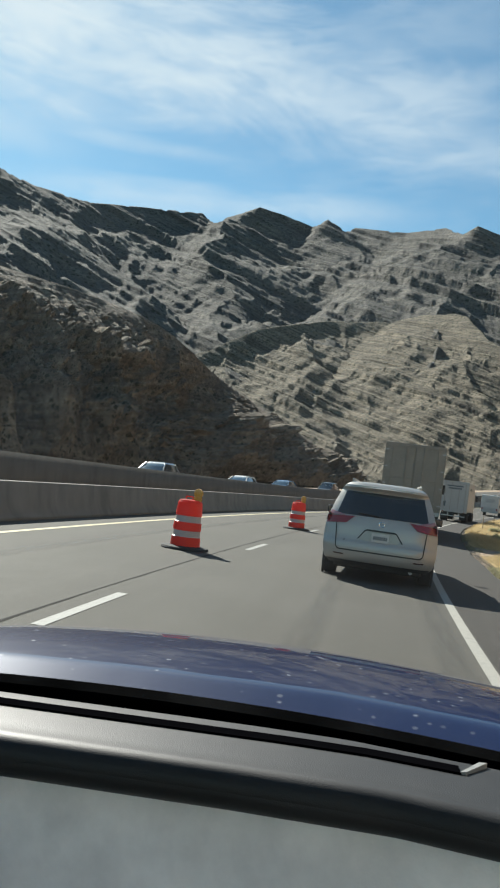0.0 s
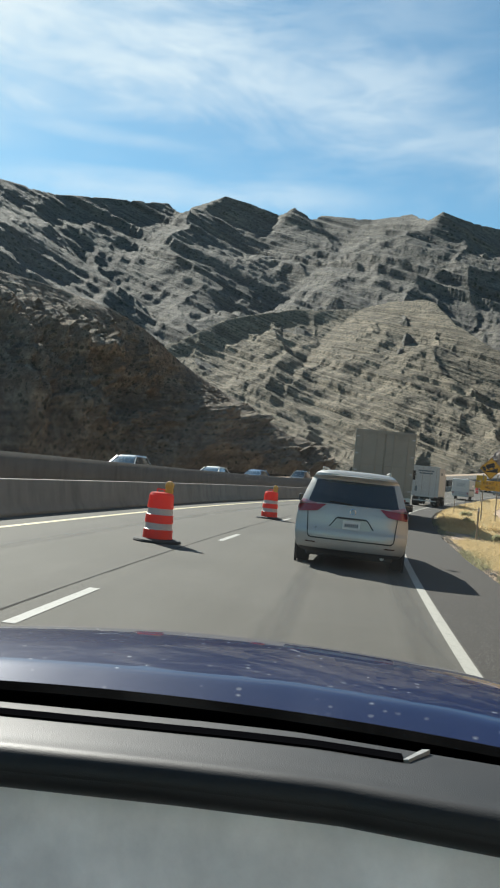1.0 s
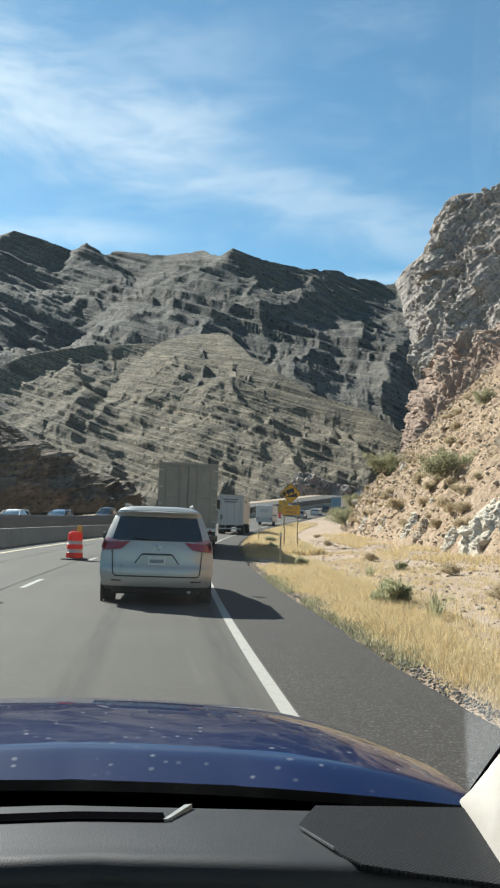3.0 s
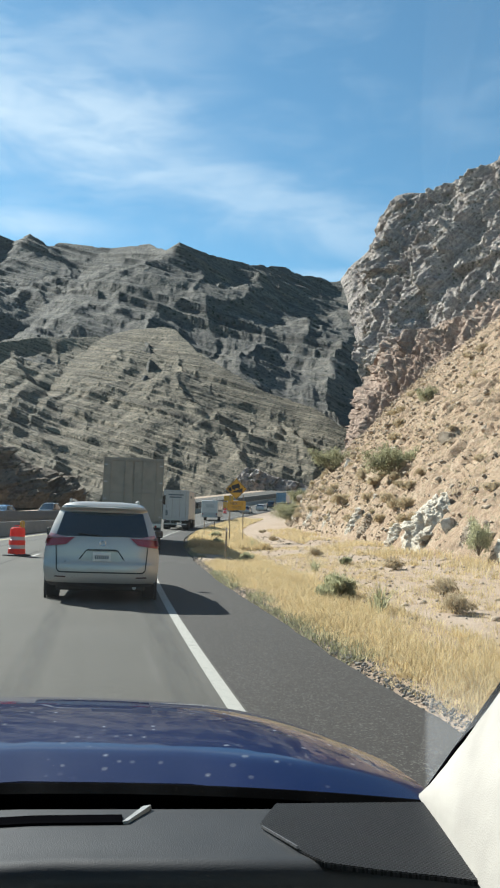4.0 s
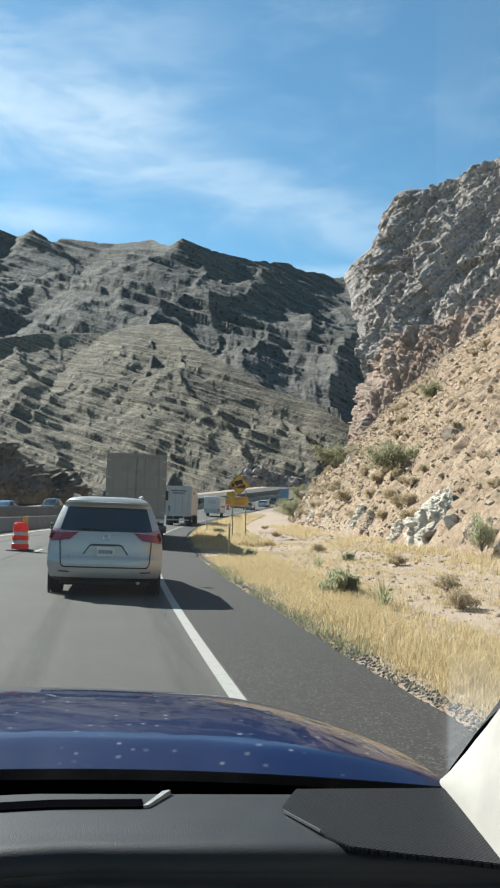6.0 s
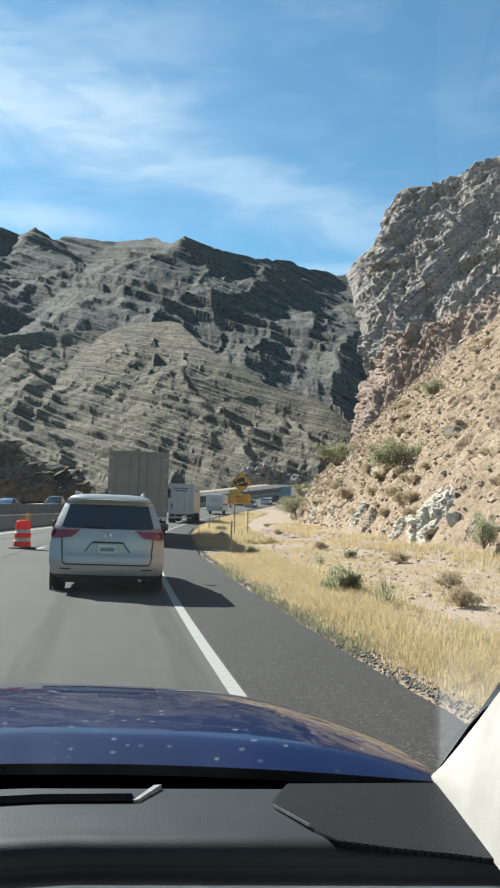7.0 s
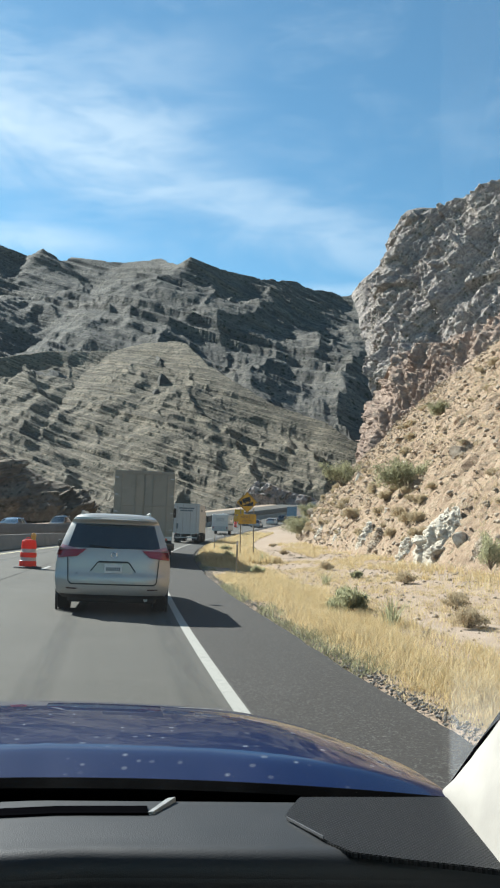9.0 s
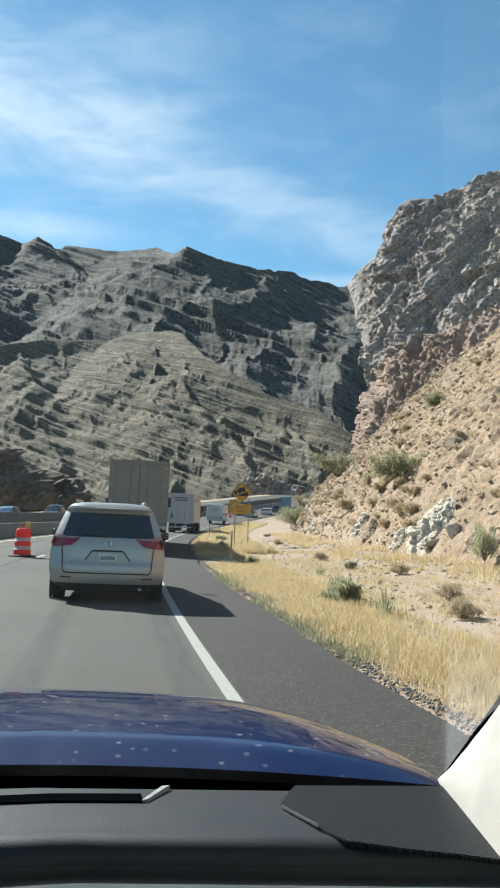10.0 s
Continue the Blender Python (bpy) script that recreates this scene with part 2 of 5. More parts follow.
def thing(name, label, category, m=None, group="", kind=""):
    ob = tagged(new(name), label, category, group, kind)
    ob.empty_display_size = 0.2
    if m is not None:
        ob.matrix_basis = m
    return ob


def block(sx, sy, sz, at=(0, 0, 0), bevel=0.0, seg=2, bm=None, turn=None):
    """A box of that size centred at a place, its edges rounded."""
    b = bmesh.new()
    bmesh.ops.create_cube(b, size=1.0)
    bmesh.ops.scale(b, vec=(sx, sy, sz), verts=b.verts)
    if bevel:
        bmesh.ops.bevel(b, geom=b.edges, offset=bevel, segments=seg, affect="EDGES", profile=0.7)
    if turn is not None:
        bmesh.ops.transform(b, matrix=turn, verts=b.verts)
    bmesh.ops.translate(b, vec=at, verts=b.verts)
    return join(bm, b)


def join(bm, b):
    if bm is None:
        return b
    me = bpy.data.meshes.new("tmp")
    b.to_mesh(me)
    b.free()
    bm.from_mesh(me)
    bpy.data.meshes.remove(me)
    return bm


def lathe(profile, seg=24, at=(0, 0, 0), axis="z", bm=None, cap=True):
    """A turned form from (radius, height) pairs."""
    b = bmesh.new()
    rings = []
    for r, h in profile:
        rings.append([b.verts.new((r * math.cos(2 * math.pi * k / seg), r * math.sin(2 * math.pi * k / seg), h)) for k in range(seg)])
    for p, q in zip(rings, rings[1:]):
        for k in range(seg):
            b.faces.new((p[k], p[(k + 1) % seg], q[(k + 1) % seg], q[k]))
    if cap:
        b.faces.new(rings[0][::-1])
        b.faces.new(rings[-1])
    if axis == "x":
        bmesh.ops.transform(b, matrix=Matrix.Rotation(radians(90), 4, "Y"), verts=b.verts)
    if axis == "y":
        bmesh.ops.transform(b, matrix=Matrix.Rotation(radians(-90), 4, "X"), verts=b.verts)
    bmesh.ops.translate(b, vec=at, verts=b.verts)
    return join(bm, b)


def rod(a, c, r, seg=8, bm=None, r2=None):
    a, c = Vector(a), Vector(c)
    d = c - a
    b = lathe([(r, 0), (r if r2 is None else r2, d.length)], seg)
    bmesh.ops.transform(b, matrix=Matrix.Translation(a) @ d.to_track_quat("Z", "Y").to_matrix().to_4x4(), verts=b.verts)
    return join(bm, b)


def slab(points, depth, bm=None, bevel=0.0):
    """A flat outline (3D points) given thickness along its normal."""
    b = bmesh.new()
    f = b.faces.new([b.verts.new(p) for p in points])
    b.normal_update()
    n = f.normal.copy()
    r = bmesh.ops.extrude_face_region(b, geom=[f])
    bmesh.ops.translate(b, vec=n * -depth, verts=[v for v in r["geom"] if isinstance(v, bmesh.types.BMVert)])
    bmesh.ops.recalc_face_normals(b, faces=b.faces)
    if bevel:
        bmesh.ops.bevel(b, geom=b.edges, offset=bevel, segments=2, affect="EDGES")
    return join(bm, b)


def sheet(grid, thick=0.0, way_in=(0, 0, -1), flip=False):
    """A surface through a 2D array of points, with a rim of that thickness."""
    b = bmesh.new()
    vs = [[b.verts.new(p) for p in row] for row in grid]
    for r0, r1 in zip(vs, vs[1:]):
        for k in range(len(r0) - 1):
            q = (r0[k], r0[k + 1], r1[k + 1], r1[k])
            b.faces.new(q[::-1] if flip else q)
    if thick:
        d = Vector(way_in) * thick
        ws = [[b.verts.new(v.co + d) for v in row] for row in vs]
        for r0, r1 in zip(ws, ws[1:]):
            for k in range(len(r0) - 1):
                b.faces.new((r0[k], r0[k + 1], r1[k + 1], r1[k]))
        rim = vs[0] + [r[-1] for r in vs[1:]] + vs[-1][-2::-1] + [r[0] for r in vs[-2:0:-1]]
        rin = ws[0] + [r[-1] for r in ws[1:]] + ws[-1][-2::-1] + [r[0] for r in ws[-2:0:-1]]
        for k in range(len(rim)):
            j = (k + 1) % len(rim)
            b.faces.new((rim[k], rim[j], rin[j], rin[k]))
        bmesh.ops.recalc_face_normals(b, faces=b.faces)
    return b


def raw_mesh(name, verts, faces, material, smooth=True):
    me = bpy.data.meshes.new(name)
    n = faces.shape[1]
    me.vertices.add(len(verts))
    me.vertices.foreach_set("co", np.ascontiguousarray(verts, dtype=np.float32).ravel())
    me.loops.add(faces.size)
    me.loops.foreach_set("vertex_index", np.ascontiguousarray(faces, dtype=np.int32).ravel())
    me.polygons.add(len(faces))
    me.polygons.foreach_set("loop_start", np.arange(0, faces.size, n, dtype=np.int32))
    me.update(calc_edges=True)
    me.validate()
    if smooth:
        me.shade_smooth()
    me.materials.append(material)
    return new(name, me)


def hash01(ix, iy, iz, seed):
    with np.errstate(over="ignore"):
        h = (ix.astype(np.int64) * 374761393 + iy.astype(np.int64) * 668265263 + iz.astype(np.int64) * 1274126177 + seed * 974711) & 0xFFFFFFFF
        h = ((h ^ (h >> 13)) * 1103515245) & 0xFFFFFFFF
        h = ((h ^ (h >> 16)) * 747796405) & 0xFFFFFFFF
        h = h ^ (h >> 15)
    return (h & 0xFFFFFF) / float(0xFFFFFF)


def value_noise(x, y, z, seed):
    ix, iy, iz = np.floor(x), np.floor(y), np.floor(z)
    fx, fy, fz = x - ix, y - iy, z - iz
    fx, fy, fz = (f * f * f * (f * (f * 6 - 15) + 10) for f in (fx, fy, fz))
    out = 0
    for a in (0, 1):
        for b in (0, 1):
            for c in (0, 1):
                out = out + hash01(ix + a, iy + b, iz + c, seed) * (fx if a else 1 - fx) * (fy if b else 1 - fy) * (fz if c else 1 - fz)
    return out * 2 - 1


def fbm(x, y, z, octaves, seed, gain=0.5, ridged=False):
    total, amp, norm = 0, 1.0, 0
    for o in range(octaves):
        n = value_noise(x * 2.03 ** o + 17.3 * o, y * 2.03 ** o - 9.1 * o, z * 2.03 ** o + 4.7 * o, seed + o)
        total = total + amp * ((1 - 2 * np.abs(n)) if ridged else n)
        norm += amp
        amp *= gain
    return total / norm


def facets(u, w, seed):
    """Broken rock: every cell of an uneven grid is a flat face with a tilt of its own, set off from its neighbours."""
    iu, iw = np.floor(u), np.floor(w)
    best, out = np.full(u.shape, 1e9), np.zeros(u.shape)
    zero = np.zeros(u.shape)
    for a in (-1, 0, 1):
        for b in (-1, 0, 1):
            ju, jw = iu + a, iw + b
            du, dw = u - ju - hash01(ju, jw, zero, seed), w - jw - hash01(ju, jw, zero, seed + 1)
            d = du * du + dw * dw
            h = hash01(ju, jw, zero, seed + 2) * 1.6 - 0.8 + (hash01(ju, jw, zero, seed + 3) * 2 - 1) * du + (hash01(ju, jw, zero, seed + 4) * 2 - 1) * dw
            near = d < best
            best, out = np.where(near, d, best), np.where(near, h, out)
    return out


def broken(a, z, su, sw, shear, seed, octaves=4, keep=0.5):
    """Several sizes of broken faces, long in the direction that rises by the shear."""
    if shear > 9:
        p, q = a / su, z / sw
    else:
        n = math.hypot(1, shear)
        p, q = (a + z * shear) / n / su, (z - a * shear) / n / sw
    wp = 0.35 * fbm(p * 0.7, q * 0.7, 0 * p, 3, seed + 8)
    wq = 0.35 * fbm(p * 0.7 + 40, q * 0.7, 0 * p, 3, seed + 9)
    out, amp = 0, 1.0
    for o in range(octaves):
        k = 2.2 ** o
        out = out + amp * facets((p + wp) * k + 5.1 * o, (q + wq) * k - 3.7 * o, seed + 31 * o)
        amp *= keep
    return out


def resample(points, n):
    p = np.array(points, float)
    s = np.concatenate([[0], np.cumsum(np.linalg.norm(np.diff(p[:, :2], axis=0), axis=1))])
    u = np.linspace(0, s[-1], n)
    return np.stack([np.interp(u, s, p[:, k]) for k in range(3)], 1), u


def hillside(name, crest, foot, nu, nv, material, bulge, length, beds, bed_height, dip, rough_z, power=1.0, seed=1, back=0.6, nb=24, spur=0.0, spur_length=100.0, tilt=0.55, zfreq=0.9, fade=2.6, even=9, facet=None, taper=0):
    """A mountainside between a foot line and a crest line, with spurs, gullies and rock beds, and a falling back."""
    c, arc = resample(crest, nu)
    ft = np.array(foot, float)
    f = np.stack([np.interp(np.linspace(0, 1, nu), np.linspace(0, 1, len(ft)), ft[:, k]) for k in range(3)], 1)
    c, f = (np.stack([np.convolve(np.pad(q[:, k], even // 2, mode="edge"), np.ones(even) / even, "valid") for k in range(3)], 1) for q in (c, f))
    v = np.linspace(0, 1, nv)[:, None]
    z = f[:, 2] + (c[:, 2] - f[:, 2]) * v ** power
    x, y = f[:, 0] + (c[:, 0] - f[:, 0]) * v, f[:, 1] + (c[:, 1] - f[:, 1]) * v
    out = f[:, :2] - c[:, :2]
    out = out / np.linalg.norm(out, axis=1)[:, None]
    a = np.broadcast_to(arc, z.shape)
    env = np.minimum(1, (1 - v) * fade) * np.minimum(1, v * 6 + 0.15)
    if taper:
        env = env * np.clip(0.25 + np.arange(nu) / taper, 0, 1)
    warp = fbm(a / spur_length / 1.5, z / spur_length, 0 * z, 3, seed + 60)
    ridge_n = fbm((a + tilt * z) / spur_length + 0.4 * warp, z / spur_length * zfreq + 0.4 * warp, 0 * z, 6, seed + 40, 0.5, True)
    crag = fbm(x / length, y / length, z / length, 7, seed, 0.55, True)
    if facet:
        crag = 0.3 * crag + facet[3] * broken(a, z, facet[0], facet[1], facet[2], seed + 200)
    wavy = 0.5 * bed_height * fbm(a / 160.0, z / 120.0, 0 * z, 4, seed + 9)
    ledge = 0
    for k, (scale, weight) in enumerate(((1.0, 1.0), (0.37, 0.38), (0.13, 0.13))):
        tone = (z + dip * a + wavy) / (bed_height * scale)
        tone = tone + 0.35 * np.sin(tone * 1.3 + k)
        frac = tone - np.floor(tone)
        saw = np.where(frac < 0.78, frac / 0.78, (1 - frac) / 0.22) - 0.5
        ledge = ledge + weight * saw * np.clip(0.6 + 1.1 * fbm(a / (bed_height * 5) + 13 * k, np.floor(tone) * 0.7, 0 * z, 3, seed + 77 + k), 0, 1.4)
    push = (bulge * crag + beds * ledge * 2.0 + spur * ridge_n) * env
    base = np.stack([x, y, z], -1)
    du, dv = np.gradient(base, axis=1), np.gradient(base, axis=0)
    nrm = np.cross(du, dv)
    nrm /= np.linalg.norm(nrm, axis=2)[..., None] + 1e-9
    nrm *= np.sign(nrm[..., 0] * out[:, 0] + nrm[..., 1] * out[:, 1] + 0.3 * nrm[..., 2])[..., None]
    wide = 41
    pad = np.pad(nrm, ((0, 0), (wide // 2, wide // 2), (0, 0)), mode="edge").cumsum(axis=1)
    nrm = np.concatenate([pad[:, wide - 1:wide], pad[:, wide:] - pad[:, :-wide]], axis=1) / wide
    nrm[..., 2] *= 0.5
    base = base + nrm * push[..., None]
    x, y, z = base[..., 0], base[..., 1], base[..., 2]
    z = z + rough_z * fbm(x / length * 1.7, y / length * 1.7, 0 * z, 6, seed + 5, 0.6) * np.minimum(1, v * 5) * (1 - 0.55 * v ** 8)
    w = np.linspace(0, 1, nb + 1)[1:, None]
    xb, yb = c[:, 0] - out[:, 0] * w * back * 300, c[:, 1] - out[:, 1] * w * back * 300
    if taper:
        far = f[:, :2] / np.linalg.norm(f[:, :2], axis=1)[:, None] * (np.linalg.norm(c[:, :2], axis=1)[:, None] + 25)
        xb, yb = c[:, 0] * (1 - w) + far[:, 0] * w, c[:, 1] * (1 - w) + far[:, 1] * w
    zb = z[-1] - (z[-1] - f[:, 2] + 5) * w ** 1.3 + rough_z * 2 * fbm(xb / length, yb / length, 0 * xb, 4, seed + 3) * w * (1 - w)
    x, y, z = np.concatenate([x, xb]), np.concatenate([y, yb]), np.concatenate([z, zb])
    n = nv + nb
    idx = np.arange(n * nu).reshape(n, nu)
    faces = np.stack([idx[:-1, :-1], idx[:-1, 1:], idx[1:, 1:], idx[1:, :-1]], -1).reshape(-1, 4)
    return raw_mesh(name, np.stack([x, y, z], -1).reshape(-1, 3), faces, material), np.stack([x[:nv], y[:nv], z[:nv]], -1)


# ---- the road's line: a long bend to the right, banked, rising far ahead ----
BEND, BANK = 800.0, 0.025


def road_z(s, off):
    return 2.2e-4 * np.clip(s - 60, 0, 200) ** 2 - BANK * np.clip(off, -30, 3)


def road_x(s):
    s = np.asarray(s, float)
    return np.where(s < 0, 0.0, np.where(s < 330, s * s / BEND, 330 * 330 / BEND + (s - 330) * 2 * 330 / BEND))


def on_road(s, off, lift=0.0, turn=0.0):
    """A pose on the road s metres ahead and off metres right of the camera's line."""
    k = math.atan(2 * min(max(s, 0), 330) / BEND)
    return pose(float(road_x(s)) + off, s, float(road_z(s, off)) + lift, 0, math.degrees(BANK), -math.degrees(k) + turn)


def ribbon(name, offs, s0, s1, ds, lift, material, wave=0.0, seed=0):
    """A strip along the road over the given offsets."""
    s = np.arange(s0, s1 + ds * 0.5, ds)
    o = np.array(offs, float)
    S, O = np.meshgrid(s, o, indexing="ij")
    if wave:
        n = fbm(S * 1.1, O * 0, 0 * S, 4, seed)
        O = O + wave * n * (np.arange(len(o)) == len(o) - 1)
    V = np.stack([road_x(S) + O, S, road_z(S, O) + lift], -1)
    idx = np.arange(S.size).reshape(S.shape)
    F = np.stack([idx[:-1, :-1], idx[:-1, 1:], idx[1:, 1:], idx[1:, :-1]], -1).reshape(-1, 4)
    return raw_mesh(name, V.reshape(-1, 3), F, material)


def kerb_like(name, profile, s0, s1, ds, material):
    """A solid of constant section along the road; profile: (offset, height) pairs, closed."""
    s = np.arange(s0, s1 + ds * 0.5, ds)
    p = np.array(profile, float)
    S, K = np.meshgrid(s, np.arange(len(p)), indexing="ij")
    O, H = p[K, 0], p[K, 1]
    base = road_z(S, np.full_like(O, p[0, 0]))
    V = np.stack([road_x(S) + O, S, base + H], -1)
    idx = np.arange(S.size).reshape(S.shape)
    nxt = np.roll(idx, -1, axis=1)
    F = np.stack([idx[:-1], nxt[:-1], nxt[1:], idx[1:]], -1).reshape(-1, 4)[:, ::-1]
    ob = raw_mesh(name, V.reshape(-1, 3), F, material, smooth=False)
    return ob


def verge_z(x, y):
    """The height of the ground sheet."""
    off = x - road_x(y)
    rise = np.clip((off + 70) / 38, 0, 1)
    base = 2.2e-4 * np.clip(y - 60, 0, 200) ** 2 * rise - 14 * (1 - rise) * np.clip((y - 60) / 200, 0, 1) - BANK * np.clip(off, -30, 3)
    right = np.clip((off - 2.7) / 3.0, 0, 1)
    z = base - 0.10 - 0.16 * right * right * (3 - 2 * right) + 0.05 * np.clip(off - 6.0, 0, 6)
    z = z + np.where(off > 2.75, 0.10, 0.0) * np.clip((off - 2.75) / 0.1, 0, 1) * 0.9
    z = z + np.clip((off - 2.8) / 2, 0, 1) * 0.07 * fbm(x * 0.45, y * 0.45, 0 * x, 4, 31)
    left = np.clip((-off - 11.7) / 0.5, 0, 1)
    return z + left * 0.27


gx = np.concatenate([[-4500, -2500, -1400, -800, -450, -260, -150, -90, -60, -45, -35], np.arange(-30, 2.5, 1.5), np.arange(2.5, 26, 0.25), np.arange(26, 60, 2), [75, 100, 150, 230, 350, 600, 1000, 1800, 3000, 4500]])
gy = np.concatenate([[-4500, -2000, -900, -400, -180, -90, -50, -30], np.arange(-20, 0, 2), np.arange(0, 70, 0.35), np.arange(70, 160, 1.5), np.arange(160, 340, 6), [380, 450, 600, 900, 1500, 2600, 4500]])
GX, GY = np.meshgrid(gx, gy, indexing="xy")
SX = GX + np.where((GY > 0) & (np.abs(GX) < 100), road_x(np.clip(GY, 0, 340)), 0)
gz = verge_z(SX, GY)
gi = np.arange(GX.size).reshape(GX.shape)
ground = raw_mesh("ground", np.stack([SX, GY, gz], -1).reshape(-1, 3), np.stack([gi[:-1, :-1], gi[:-1, 1:], gi[1:, 1:], gi[1:, :-1]], -1).reshape(-1, 4), DIRT)
tagged(ground, "pale dry desert soil and gravel beside the road", "ground", kind="structure")

tagged(ribbon("road", [-8.4, -7, -5, -2.75, 0, 1.25], -40, 330, 1.5, 0.0, ROAD), "pale grey worn asphalt carriageway bending to the right", "road", kind="structure")
tagged(ribbon("road_shoulder", [1.25, 2.0, 2.72], -40, 330, 0.25, -0.001, SHOULDER, 0.07, 5), "dark asphalt hard shoulder with a crumbling edge", "shoulder", kind="structure")
tagged(ribbon("opposite_road", [-26, -20, -13.0], -40, 330, 3, 0.30, ROAD), "asphalt carriageway for oncoming traffic on higher ground", "road", kind="structure")
tagged(ribbon("edge_line", [1.10, 1.23], -40, 330, 0.5, 0.005, WHITE_LINE), "white painted edge line, slightly worn", "road marking", kind="structure")
tagged(ribbon("median_line", [-6.62, -6.47], -40, 330, 0.5, 0.005, YELLOW_LINE), "pale yellow painted line beside the median barrier", "road marking", kind="structure")
tagged(ribbon("road_joint", [-3.12, -3.085], -40, 330, 0.25, 0.004, TAR, 0.03, 3), "dark sealed joint between two lanes of asphalt", "road joint", kind="structure")
for k in range(22):
    s0 = -14.6 + 10.7 * k
    tagged(ribbon("lane_dash", [-2.86, -2.74], s0, s0 + 2.4, 0.4, 0.005, WORN_LINE), "short white painted lane dash, worn", "road marking", group="lane dashes", kind="structure")


def soft_track(centre, half):
    """Rubber laid on the asphalt, fading to both sides."""
    m, nt, bsdf, co = start("tyre_rubber_film")
    xyz = node(nt, "SeparateXYZ", {0: co})
    line = sums(nt, "SUBTRACT", xyz.outputs[0], sums(nt, "DIVIDE", sums(nt, "MULTIPLY", xyz.outputs[1], xyz.outputs[1]), BEND))
    side = sums(nt, "ABSOLUTE", sums(nt, "SUBTRACT", line, centre))
    fade = sums(nt, "MULTIPLY", steps(nt, side, half * 0.3, half, 1, 0), steps(nt, noise_tex(nt, stretched(nt, co, 3, 0.25, 1), 1.0, 6, 0.65), 0.3, 0.65, 0.05, 0.36))
    put(nt, bsdf, color=(0.07, 0.066, 0.06), rough=0.8)
    mx = node(nt, "MixShader", {0: fade, 1: node(nt, "BsdfTransparent").outputs[0], 2: bsdf.outputs[0]})
    nt.links.new(mx.outputs[0], nt.nodes["Material Output"].inputs[0])
    return m


for off, s0, s1 in ((-0.62, 3, 60), (0.85, 3, 60), (-5.2, 3, 60)):
    tagged(ribbon("tyre_mark", [off - 0.22, off + 0.22], s0, s1, 0.5, 0.004, soft_track(off, 0.22)), "faint dark tyre track along the asphalt", "tyre mark", kind="structure")

tagged(kerb_like("median_barrier", [(-7.55, 0.0), (-7.60, 0.08), (-7.72, 0.26), (-7.80, 0.80), (-7.82, 0.82), (-7.98, 0.82), (-8.0, 0.80), (-8.08, 0.26), (-8.25, 0.0)], -40, 330, 3, CONCRETE),
       "long cast concrete median barrier, dusty grey", "barrier", kind="structure")
tagged(kerb_like("retaining_wall", [(-12.0, -0.4), (-12.1, 1.40), (-12.45, 1.40), (-12.5, -0.4)], -40, 330, 3, OLD_CONCRETE), "dark stained concrete wall under the oncoming carriageway", "wall", kind="structure")

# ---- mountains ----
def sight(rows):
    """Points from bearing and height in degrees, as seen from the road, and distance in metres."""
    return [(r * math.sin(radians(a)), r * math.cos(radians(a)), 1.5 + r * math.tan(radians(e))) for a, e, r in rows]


def turned(points, a):
    """Points swung to the right round the camera's stand."""
    c, q = math.cos(radians(a)), math.sin(radians(a))
    return [(x * c + y * q, y * c - x * q, z) for x, y, z in points]


def nearest(px, py, line):
    """For every point, the highest tent over a ridge line: the ridge's height there and the distance from it."""
    out = []
    for (x0, y0, z0), (x1, y1, z1) in zip(line[:-1], line[1:]):
        dx, dy = x1 - x0, y1 - y0
        t = np.clip(((px - x0) * dx + (py - y0) * dy) / (dx * dx + dy * dy), 0, 1)
        out.append((z0 + (z1 - z0) * t, np.hypot(px - x0 - dx * t, py - y0 - dy * t)))
    return out


